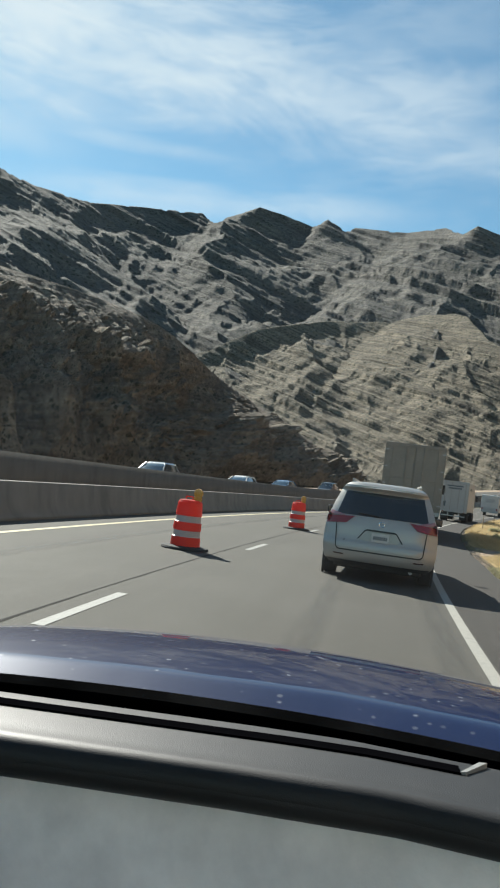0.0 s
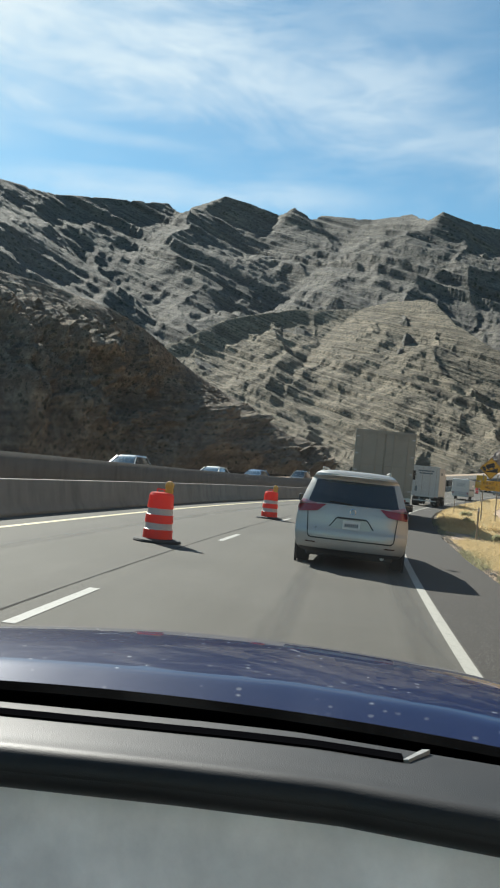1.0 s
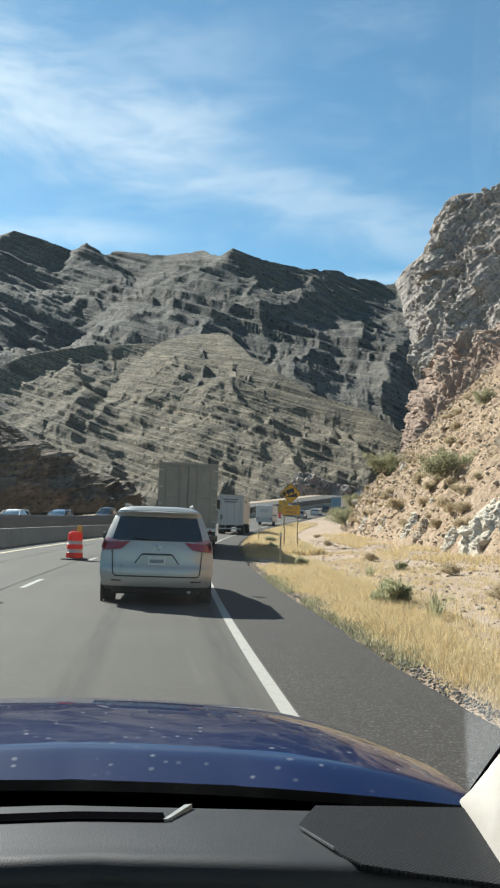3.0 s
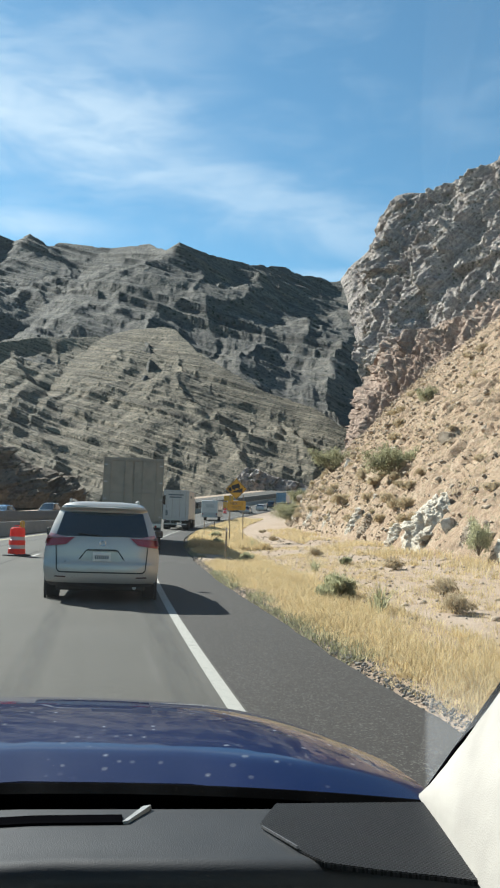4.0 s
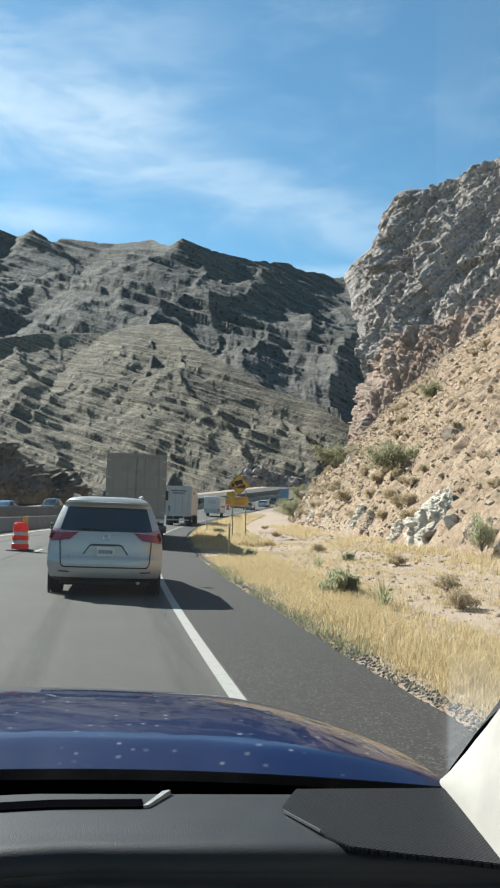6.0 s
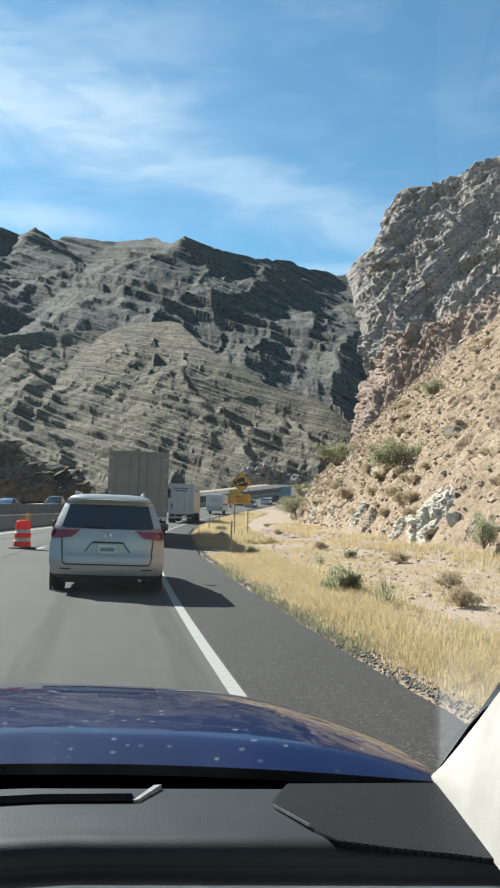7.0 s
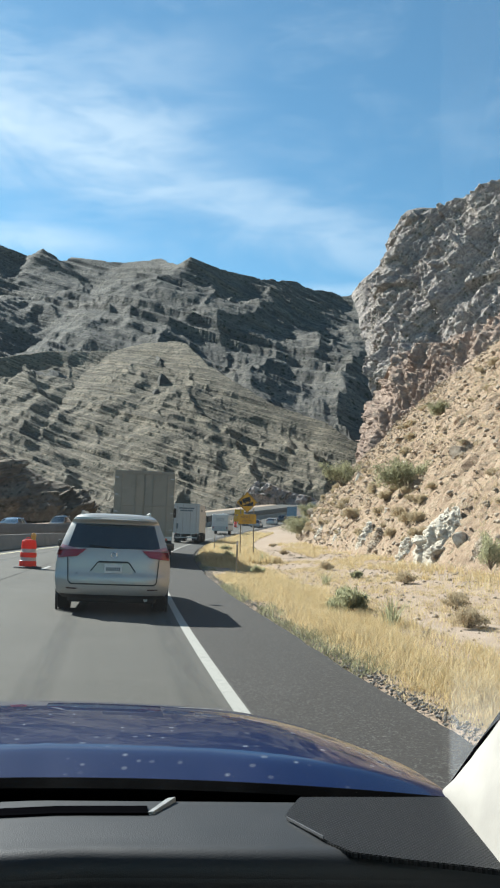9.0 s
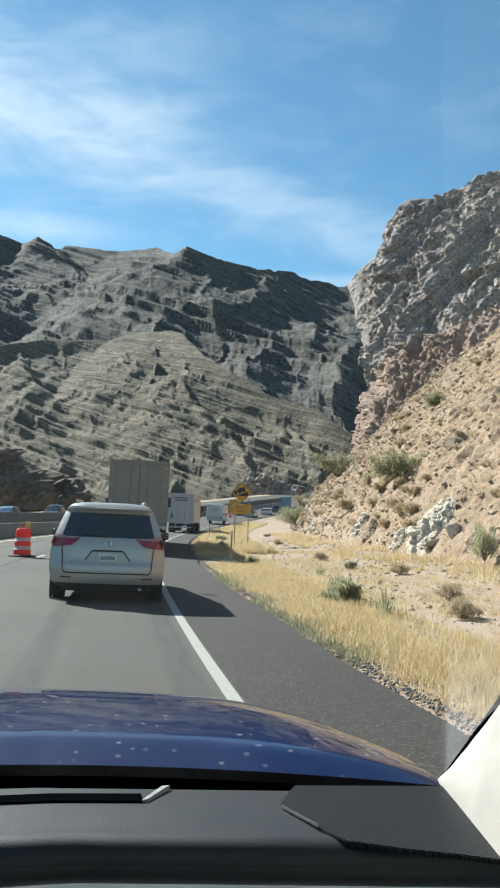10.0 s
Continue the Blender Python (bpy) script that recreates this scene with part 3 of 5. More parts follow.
def massif(name, crest, spurs, az0, az1, naz, r0, r1, nr, material, slope, gully, gully_size, beds, dip, rubble, seed, terrace=0.75):
    """A mountain mass round a crest and its spurs, cut by gullies and stepped along tilted rock beds."""
    az = np.radians(np.linspace(az0, az1, naz))[None, :]
    r = np.linspace(r0, r1, nr)[:, None]
    x, y = r * np.sin(az), r * np.cos(az)
    g = gully_size
    wx = 0.35 * g * fbm(x / g, y / g, 0 * x, 4, seed + 1)
    wy = 0.35 * g * fbm(x / g + 50, y / g, 0 * x, 4, seed + 2)
    z, dc = np.full(x.shape, -1e9), np.full(x.shape, 1e9)
    for h, d in nearest(x, y, crest):
        z, dc = np.maximum(z, h - slope * d), np.minimum(dc, d)
    soft = np.clip(dc / (0.8 * g), 0, 1)
    for line in [crest] + spurs:
        for h, d in nearest(x + wx * soft, y + wy * soft, line):
            z = np.maximum(z, h - slope * d ** 0.97 * (1 + 0.12 * soft))
    arc = az * (r0 + r1) / 2 + 0 * x
    ridged = fbm((arc + wx) / g + 7, (r + wy) / (2.6 * g), 0 * x, 7, seed + 3, 0.45, True)
    z = z - gully * (1 - ridged) * np.clip(dc / (0.4 * g), 0.03, 1)
    z = z + 0.02 * gully * fbm(x / g * 9, y / g * 9, 0 * x, 4, seed + 6)
    for k, (bed, share) in enumerate(beds):
        tone = (z + dip * x + 0.6 * bed * fbm(x / (bed * 14), y / (bed * 14), 0 * x, 3, seed + 10 + k)) / bed + 40
        tone = tone + 0.3 * np.sin(tone * 1.7 + k)
        f = tone - np.floor(tone)
        step = np.where(f < 0.62, 0.28 * f / 0.62, 0.28 + 0.72 * np.clip((f - 0.62) / 0.2, 0, 1)) - f
        where = np.clip(0.55 + 1.4 * fbm(x / (bed * 16) + 3 * k, y / (bed * 16), np.floor(tone) * 0.7, 3, seed + 20 + k), 0.2, 1)
        z = z + terrace * share * bed * step * where * np.clip(dc / 22, 0, 1)
    z = z + rubble * broken(x, z + 0.4 * y, rubble * 14, rubble * 6, -dip, seed + 40, 3) * np.clip(dc / 40, 0.1, 1)
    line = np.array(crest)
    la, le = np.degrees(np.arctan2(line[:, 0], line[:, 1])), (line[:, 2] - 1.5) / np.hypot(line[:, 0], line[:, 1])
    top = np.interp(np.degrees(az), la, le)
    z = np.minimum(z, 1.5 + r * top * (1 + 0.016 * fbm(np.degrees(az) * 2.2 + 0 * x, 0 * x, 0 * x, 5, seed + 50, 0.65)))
    z = np.maximum(z, -3)
    idx = np.arange(nr * naz).reshape(nr, naz)
    faces = np.stack([idx[:-1, :-1], idx[:-1, 1:], idx[1:, 1:], idx[1:, :-1]], -1).reshape(-1, 4)
    return raw_mesh(name, np.stack([x, y, z], -1).reshape(-1, 3), faces, material)


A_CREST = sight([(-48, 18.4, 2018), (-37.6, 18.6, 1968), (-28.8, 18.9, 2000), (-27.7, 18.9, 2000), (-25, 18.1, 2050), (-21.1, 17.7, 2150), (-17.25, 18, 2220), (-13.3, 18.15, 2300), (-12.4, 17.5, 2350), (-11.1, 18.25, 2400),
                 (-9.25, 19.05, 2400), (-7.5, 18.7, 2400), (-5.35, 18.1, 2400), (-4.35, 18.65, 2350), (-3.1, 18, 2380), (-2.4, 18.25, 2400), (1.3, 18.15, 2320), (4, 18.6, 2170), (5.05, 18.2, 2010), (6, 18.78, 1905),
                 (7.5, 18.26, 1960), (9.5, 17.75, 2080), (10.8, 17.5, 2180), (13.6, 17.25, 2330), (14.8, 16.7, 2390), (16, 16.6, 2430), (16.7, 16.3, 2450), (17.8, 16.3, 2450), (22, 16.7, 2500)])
A_SPURS = [[(187, 1891, 646), (165, 1650, 480), (150, 1350, 330), (120, 1150, 240)], [(-192, 2342, 759), (-150, 2050, 600), (-80, 1600, 390)], [(-396, 2367, 810), (-330, 2050, 620), (-260, 1700, 430), (-200, 1400, 300)],
           [(-396, 2367, 810), (-450, 2000, 580), (-400, 1600, 370), (-330, 1300, 240)], [(-557, 2232, 742), (-600, 1900, 560), (-560, 1600, 400), (-480, 1300, 260)], [(-881, 1851, 669), (-800, 1600, 510), (-700, 1300, 340)],
           [(-1200, 1560, 660), (-1050, 1350, 490), (-880, 1100, 310)], [(352, 2156, 670), (400, 1800, 430), (420, 1500, 300)]]
A_SPURS = [turned(line, 0.4) for line in A_SPURS]
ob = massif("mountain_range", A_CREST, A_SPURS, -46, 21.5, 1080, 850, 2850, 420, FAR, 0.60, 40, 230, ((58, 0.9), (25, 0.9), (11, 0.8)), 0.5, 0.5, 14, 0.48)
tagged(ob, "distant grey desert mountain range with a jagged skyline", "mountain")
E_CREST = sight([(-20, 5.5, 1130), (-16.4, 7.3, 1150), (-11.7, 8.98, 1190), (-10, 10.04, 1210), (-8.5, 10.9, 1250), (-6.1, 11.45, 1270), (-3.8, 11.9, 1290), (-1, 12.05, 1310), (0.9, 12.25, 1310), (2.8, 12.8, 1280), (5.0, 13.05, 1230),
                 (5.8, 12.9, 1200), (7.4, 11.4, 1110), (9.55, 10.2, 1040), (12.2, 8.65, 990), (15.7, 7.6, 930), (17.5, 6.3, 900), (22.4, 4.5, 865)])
E_SPURS = [[(-147, 1241, 253), (-110, 1000, 150), (-60, 760, 50)], [(85, 1197, 273), (88, 1050, 205), (105, 880, 120), (118, 740, 50)], [(-281, 1157, 190), (-230, 900, 95), (-180, 740, 40)], [(189, 982, 148), (185, 850, 100), (178, 730, 45)]]
E_SPURS = [turned(line, 1.5) for line in E_SPURS]
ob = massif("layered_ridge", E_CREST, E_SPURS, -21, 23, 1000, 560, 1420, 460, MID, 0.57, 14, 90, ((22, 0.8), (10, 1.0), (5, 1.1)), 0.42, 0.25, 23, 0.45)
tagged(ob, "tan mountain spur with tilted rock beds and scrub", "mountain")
K_CREST = [(48, 310, 4), (55, 318, 13), (62, 322, 21), (68, 322, 20), (73, 322, 17.5), (84, 318, 15), (95, 310, 5)]
K_FOOT = [(46, 305, 0), (51, 309, 0), (59, 311, 0), (66, 311, 0), (72, 310, 0), (82, 308, 0), (94, 304, 0)]
ob, _ = hillside("roadside_knoll", K_CREST, K_FOOT, 220, 90, CRAG, 2.0, 6, 0.4, 3, 0.1, 0.7, 0.6, 93, back=0.12, spur=2, spur_length=9, fade=9, facet=(4, 6, 99, 0.7))
tagged(ob, "pale tan rock knoll at the bend of the road", "rock")
F_CREST = [(-420, -60, 120), (-360, 120, 112), (-260, 270, 102), (-192, 351, 93), (-159, 367, 88), (-123, 391, 82), (-103, 407, 74), (-92, 430, 63), (-80, 473, 56), (-46, 558, 40), (-30, 599, 30), (0, 640, 15)]
F_FOOT = [(-190, -60, 2), (-175, 60, 2), (-155, 130, 2), (-130, 180, 2), (-115, 212, 2), (-108, 240, 2), (-108, 270, 2), (-102, 318, 2), (-84, 375, 3), (-60, 455, 4), (-28, 540, 5), (4, 600, 6)]
ob, _ = hillside("dark_hill", F_CREST, F_FOOT, 760, 240, HILL, 9, 20, 2.0, 12, 0.05, 1.6, 0.9, 37, spur=30, spur_length=60, tilt=0.2, zfreq=0.35, fade=2.2, even=31, facet=(11, 26, 99, 0.7))
tagged(ob, "steep brown rock hill in shade behind the barrier", "hill")
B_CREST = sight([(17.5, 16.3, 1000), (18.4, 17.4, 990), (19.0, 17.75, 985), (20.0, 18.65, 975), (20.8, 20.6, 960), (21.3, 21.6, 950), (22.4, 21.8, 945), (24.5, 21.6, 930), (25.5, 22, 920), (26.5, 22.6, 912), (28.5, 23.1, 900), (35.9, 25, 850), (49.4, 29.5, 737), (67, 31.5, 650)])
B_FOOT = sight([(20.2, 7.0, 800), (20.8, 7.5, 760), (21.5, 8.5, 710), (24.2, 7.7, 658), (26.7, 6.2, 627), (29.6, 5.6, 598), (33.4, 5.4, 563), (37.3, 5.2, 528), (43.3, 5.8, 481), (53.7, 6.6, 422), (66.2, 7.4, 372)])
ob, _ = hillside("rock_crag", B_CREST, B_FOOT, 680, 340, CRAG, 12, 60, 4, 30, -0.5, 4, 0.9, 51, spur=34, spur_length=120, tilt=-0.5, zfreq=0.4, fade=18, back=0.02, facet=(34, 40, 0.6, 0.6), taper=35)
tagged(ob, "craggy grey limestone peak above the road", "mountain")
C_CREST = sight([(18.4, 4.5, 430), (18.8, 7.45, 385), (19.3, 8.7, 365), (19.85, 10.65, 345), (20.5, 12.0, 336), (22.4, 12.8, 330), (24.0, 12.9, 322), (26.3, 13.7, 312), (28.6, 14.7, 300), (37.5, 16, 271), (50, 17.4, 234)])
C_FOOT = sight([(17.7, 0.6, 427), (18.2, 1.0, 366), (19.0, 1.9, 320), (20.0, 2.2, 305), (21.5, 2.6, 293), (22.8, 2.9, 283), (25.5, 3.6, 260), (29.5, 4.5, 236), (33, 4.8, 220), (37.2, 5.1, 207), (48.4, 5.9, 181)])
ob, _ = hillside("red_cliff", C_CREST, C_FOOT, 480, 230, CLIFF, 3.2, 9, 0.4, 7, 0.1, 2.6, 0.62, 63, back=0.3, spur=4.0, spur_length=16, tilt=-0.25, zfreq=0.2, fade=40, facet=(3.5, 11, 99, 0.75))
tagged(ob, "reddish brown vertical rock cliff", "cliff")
D_CREST = [(32, 116, 4), (34, 110, 9), (38, 98, 15), (40, 86, 20), (43, 79, 23), (45, 60, 28), (48, 35, 32), (50, 0, 34), (50, -40, 34)]
D_FOOT = [(28, 114, 0.2), (25, 102, 0.1), (21, 84, 0), (18, 66, -0.1), (15.5, 48, -0.1), (13.6, 33, -0.1), (12.2, 18, -0.1), (11.8, 0, -0.1), (11.8, -40, -0.1)]
D_FOOT = [(x, y, float(verge_z(np.array(x), np.array(float(y)))) - 0.15) for x, y, z in D_FOOT]
ob, SLOPE_PTS = hillside("talus_slope", D_CREST, D_FOOT, 620, 260, SLOPE, 0.5, 2.2, 0.15, 2.0, 0.1, 0.5, 0.85, 71, back=0.15, fade=8, facet=(1.1, 0.55, 0.9, 0.6))
tagged(ob, "steep rubble slope of tan soil and broken rock", "slope")

# ---- paints and parts materials ----
SILVER = plain("champagne_paint", (0.45, 0.415, 0.37), 0.34, 0.3, 0.04, 6, coat=0.7)
WHITE = plain("white_paint", (0.504, 0.504, 0.49), 0.4, 0.0, 0.06, 3)
DULL = plain("dusty_aluminium", (0.25, 0.225, 0.188), 0.6, 0.15, 0.25, 2.5)
GREYBOX = plain("grey_truck_paint", (0.392, 0.399, 0.399), 0.45, 0, 0.1, 2)
BLACK = plain("black_plastic", (0.02, 0.02, 0.021), 0.55, 0, 0.2, 40)
RUBBER = plain("tyre_rubber", (0.018, 0.018, 0.018), 0.85, 0, 0.2, 50, 0.002)
STEEL = plain("galvanised_steel", (0.42, 0.42, 0.41), 0.45, 0.8, 0.15, 30)
CHROME = plain("chrome", (0.75, 0.75, 0.76), 0.18, 1.0, 0.04, 30)
RED_LENS = plain("red_lens", (0.26, 0.012, 0.015), 0.18, 0, 0.1, 30, coat=0.8)
CLEAR_LENS = plain("clear_lens", (0.46, 0.22, 0.22), 0.15, 0.2, 0.1, 30, coat=0.8)
TINT = plain("tinted_glass", (0.012, 0.014, 0.015), 0.06, 0, 0.1, 3, coat=1.0)
ORANGE = plain("orange_plastic", (0.49, 0.059, 0.035), 0.45, 0, 0.12, 12)
ont = ORANGE.node_tree
obs = ont.nodes["Principled BSDF"]
otr = node(ont, "BsdfTranslucent", {0: (0.85, 0.09, 0.055, 1)})
omx = node(ont, "MixShader", {0: 0.45, 1: obs.outputs[0], 2: otr.outputs[0]})
ont.links.new(omx.outputs[0], ont.nodes["Material Output"].inputs[0])
REFLECT = plain("white_sheeting", (0.49, 0.42, 0.385), 0.4, 0, 0.12, 14)
AMBER = plain("amber_lens", (0.595, 0.294, 0.021), 0.25, 0, 0.1, 30, coat=0.5)
SIGN_YELLOW = plain("sign_yellow", (0.56, 0.301, 0.014), 0.45, 0, 0.06, 8)
SIGN_BLACK = plain("sign_black", (0.02, 0.02, 0.02), 0.6)
BROWN_POST = plain("weathered_post", (0.266, 0.217, 0.154), 0.8, 0, 0.25, 12)
BLUE_CAR = plain("blue_car_paint", (0.06, 0.13, 0.25), 0.3, 0.2, 0.05, 5, coat=0.8)
DARK_CAR = plain("dark_car_paint", (0.04, 0.045, 0.05), 0.3, 0.2, 0.05, 5, coat=0.8)
GREY_CAR = plain("grey_car_paint", (0.30, 0.31, 0.32), 0.3, 0.4, 0.05, 5, coat=0.8)
LETTER = plain("printed_lettering", (0.10, 0.13, 0.15), 0.6)


def wheel(parent, x, y, r, w, hub=CHROME):
    t = part("wheel", lathe([(r * 0.62, -w / 2), (r * 0.94, -w / 2), (r, -w * 0.34), (r, w * 0.34), (r * 0.94, w / 2), (r * 0.62, w / 2)], 28, axis="x"), RUBBER, parent, m=pose(x, y, r))
    side = 1 if x > 0 else -1
    part("rim", lathe([(r * 0.62, -w * 0.42), (r * 0.60, w * 0.40), (r * 0.5, w * 0.28), (r * 0.16, w * 0.34), (r * 0.12, w * 0.42)], 24, axis="x"), hub, t, m=pose(0, 0, 0, 0, 0, 0 if side > 0 else 180))
    return t


# ---- cars built from horizontal slices ----
def slice_body(zs, half, rear, front, bow=0.02, nx=15, ny=14, nf=9, top_lift=0.03):
    b = bmesh.new()
    loops = []
    for z in zs:
        h = half(z)
        pts = [(h * t, rear(h * t, z)) for t in np.linspace(-1, 1, nx)]
        y0, y1 = rear(h, z), front(h, z)
        pts += [(h * (1 + bow * math.sin(math.pi * k / ny)) * (1 - 0.10 * (k / ny) ** 3), y0 + (y1 - y0) * k / ny) for k in range(1, ny)]
        pts += [(h * 0.9 * t, front(h * 0.9 * t, z)) for t in np.linspace(1, -1, nf)]
        pts += [(-h * (1 + bow * math.sin(math.pi * k / ny)) * (1 - 0.10 * (k / ny) ** 3), y0 + (y1 - y0) * k / ny) for k in range(ny - 1, 0, -1)]
        loops.append([b.verts.new((x, y, z)) for x, y in pts])
    n = len(loops[0])
    for p, q in zip(loops, loops[1:]):
        for k in range(n):
            b.faces.new((p[k], p[(k + 1) % n], q[(k + 1) % n], q[k]))
    top = loops[-1]
    cx = sum((v.co for v in top), Vector()) / n
    inner = [b.verts.new(cx + (v.co - cx) * 0.55 + Vector((0, 0, top_lift * 0.8))) for v in top]
    mid = b.verts.new(cx + Vector((0, 0, top_lift)))
    for k in range(n):
        j = (k + 1) % n
        b.faces.new((top[k], top[j], inner[j], inner[k]))
        b.faces.new((inner[k], inner[j], mid))
    b.faces.new(loops[0][::-1])
    bmesh.ops.recalc_face_normals(b, faces=b.faces)
    return b


def lerp_of(table):
    xs, ys = [p[0] for p in table], [p[1] for p in table]
    return lambda v: float(np.interp(v, xs, ys))


V_HALF = lerp_of([(0.28, 0.86), (0.36, 0.945), (0.55, 0.985), (0.80, 0.99), (1.02, 0.965), (1.12, 0.935), (1.40, 0.845), (1.60, 0.76), (1.68, 0.69), (1.72, 0.60)])
V_LEAN = lerp_of([(0.28, 0.10), (0.36, 0.02), (0.45, 0.0), (0.66, 0.0), (0.70, 0.035), (0.95, 0.05), (1.08, 0.09), (1.14, 0.11), (1.58, 0.36), (1.62, 0.27), (1.66, 0.27), (1.72, 0.36)])
V_FRONT = lerp_of([(0.28, 4.9), (0.5, 5.08), (0.8, 5.0), (0.95, 4.75), (1.05, 4.1), (1.4, 3.4), (1.66, 2.9), (1.72, 2.6)])


def v_rear(x, z):
    h = V_HALF(z)
    return V_LEAN(z) + 0.05 * (x / 0.95) ** 2 + 0.13 * abs(x / h) ** 7


def v_front(x, z):
    return V_FRONT(z) - 0.25 * (x / 0.9) ** 2


def on_rear(corners, off=0.008, nx=12, nz=6, thick=0.02):
    """A patch on the van's tail between corners (x, z): lower left, lower right, upper right, upper left."""
    a, b, c, d = corners
    grid = []
    for j in range(nz + 1):
        v = j / nz
        row = []
        for i in range(nx + 1):
            u = i / nx
            x = (a[0] * (1 - u) + b[0] * u) * (1 - v) + (d[0] * (1 - u) + c[0] * u) * v
            z = (a[1] * (1 - u) + b[1] * u) * (1 - v) + (d[1] * (1 - u) + c[1] * u) * v
            row.append((x, v_rear(x, z) - off, z))
        grid.append(row)
    return sheet(grid, thick, (0, 1, 0))


def on_side(s, corners, off=0.006, n=6, thick=0.015):
    """A patch on the van's flank, corners (y, z)."""
    a, b, c, d = corners
    grid = []
    for j in range(n + 1):
        v = j / n
        row = []
        for i in range(n + 1):
            u = i / n
            y = (a[0] * (1 - u) + b[0] * u) * (1 - v) + (d[0] * (1 - u) + c[0] * u) * v
            z = (a[1] * (1 - u) + b[1] * u) * (1 - v) + (d[1] * (1 - u) + c[1] * u) * v
            h = V_HALF(z)
            y0, y1 = v_rear(h, z), v_front(h, z)
            k = min(max((y - y0) / (y1 - y0), 0), 1)
            row.append((s * (h * (1 + 0.02 * math.sin(math.pi * k)) * (1 - 0.10 * k ** 3) + off), y, z))
        grid.append(row)
    return sheet(grid, thick, (-s, 0, 0))


van = thing("minivan", "champagne silver minivan with a dark rear window, driving ahead", "car", on_road(14.4, 0.0, 0.0))
zs = [0.28, 0.32, 0.36, 0.45, 0.55, 0.64, 0.68, 0.72, 0.82, 0.92, 1.02, 1.08, 1.14, 1.24, 1.36, 1.48, 1.56, 1.59, 1.62, 1.66, 1.69, 1.72]
part("body", slice_body(zs, V_HALF, v_rear, v_front), SILVER, van)
part("rear_window", on_rear([(-0.80, 1.13), (0.80, 1.13), (0.685, 1.545), (-0.685, 1.545)]), TINT, van, "dark tinted rear window")
for s in (-1, 1):
    part("tail_lamp", on_rear([(s * 0.62, 0.985), (s * 0.965, 0.945), (s * 0.945, 1.08), (s * 0.47, 1.115)], 0.016, 10, 4, 0.03), RED_LENS, van, "red tail lamp")
    part("lamp_strip", on_rear([(s * 0.60, 1.10), (s * 0.93, 1.10), (s * 0.905, 1.175), (s * 0.72, 1.135)], 0.018, 8, 3, 0.03), CLEAR_LENS, van, "pale pink upper lens")
    part("tail_lamp_side", on_side(s, [(0.17, 0.99), (0.42, 1.02), (0.40, 1.12), (0.18, 1.14)], 0.008, 4), RED_LENS, van)
    part("side_window", on_side(s, [(0.62, 1.14), (1.7, 1.12), (1.7, 1.52), (0.80, 1.50)]), TINT, van)
    part("side_window", on_side(s, [(1.78, 1.12), (2.75, 1.10), (2.68, 1.52), (1.78, 1.52)]), TINT, van)
    part("side_window", on_side(s, [(2.83, 1.10), (3.75, 1.08), (3.05, 1.50), (2.80, 1.51)]), TINT, van)
    part("hatch_seam", on_rear([(s * 0.745, 0.56), (s * 0.762, 0.56), (s * 0.795, 0.97), (s * 0.778, 0.97)], 0.004, 1, 8, 0.006), BLACK, van)
    part("roof_rail", rod((s * 0.60, 0.55, 1.765), (s * 0.60, 2.6, 1.775), 0.018, 8, block(0.04, 0.12, 0.07, (s * 0.60, 0.55, 1.74), 0.01, 1)), STEEL, van)
    mir = part("door_mirror", block(0.20, 0.10, 0.16, (s * 1.13, 3.55, 1.12), 0.045, 3), BLACK, van)
    part("mirror_glass", block(0.16, 0.006, 0.12, (s * 1.13, 3.494, 1.12), 0.002, 1), TINT, mir)
    for y in (1.02, 4.05):
        wheel(van, s * 0.86, y, 0.335, 0.23)
        part("wheel_arch", lathe([(0.37, -0.02), (0.42, -0.02), (0.42, 0.02), (0.37, 0.02)], 24, (s * 0.975, y, 0.34), "x", cap=False), BLACK, van)
part("hatch_seam", on_rear([(-0.70, 0.505), (0.70, 0.505), (0.70, 0.528), (-0.70, 0.528)], 0.005, 14, 1, 0.008), BLACK, van)
for s in (-1, 1):
    part("hatch_seam", on_rear([(s * 0.695, 0.505), (s * 0.725, 0.515), (s * 0.715, 0.538), (s * 0.695, 0.528)], 0.005, 2, 1, 0.008), BLACK, van)
    part("hatch_seam", on_rear([(s * 0.722, 0.513), (s * 0.764, 0.565), (s * 0.745, 0.565), (s * 0.712, 0.536)], 0.005, 2, 2, 0.008), BLACK, van)
    part("reflector", on_rear([(s * 0.60, 0.425), (s * 0.78, 0.430), (s * 0.78, 0.452), (s * 0.60, 0.447)], 0.006, 3, 1, 0.008), plain("dark_reflector", (0.05, 0.018, 0.016), 0.3, 0, 0.1, 30), van)
part("spoiler", sheet([[(x, v_rear(x, 1.60) - 0.035 + 0.05 * (x / 0.7) ** 2, 1.592 - 0.02 * (x / .7) ** 2) for x in np.linspace(-0.69, 0.69, 15)], [(x, v_rear(x, 1.62) - 0.05 + 0.05 * (x / 0.7) ** 2, 1.635 - 0.02 * (x / .7) ** 2) for x in np.linspace(-0.68, 0.68, 15)],
                       [(x, v_rear(x, 1.66) + 0.12, 1.70 - 0.03 * (x / .7) ** 2) for x in np.linspace(-0.62, 0.62, 15)]], 0.02, (0, 0.5, -0.5)), SILVER, van)
# no hollow here: the recess's shade is put into a darker body paint
part("plate_recess", on_rear([(-0.36, 0.71), (0.36, 0.71), (0.24, 0.885), (-0.24, 0.885)], 0.003, 6, 3, 0.006), plain("shaded_champagne_paint", (0.40, 0.38, 0.345), 0.36, 0.5, 0.04, 6), van)
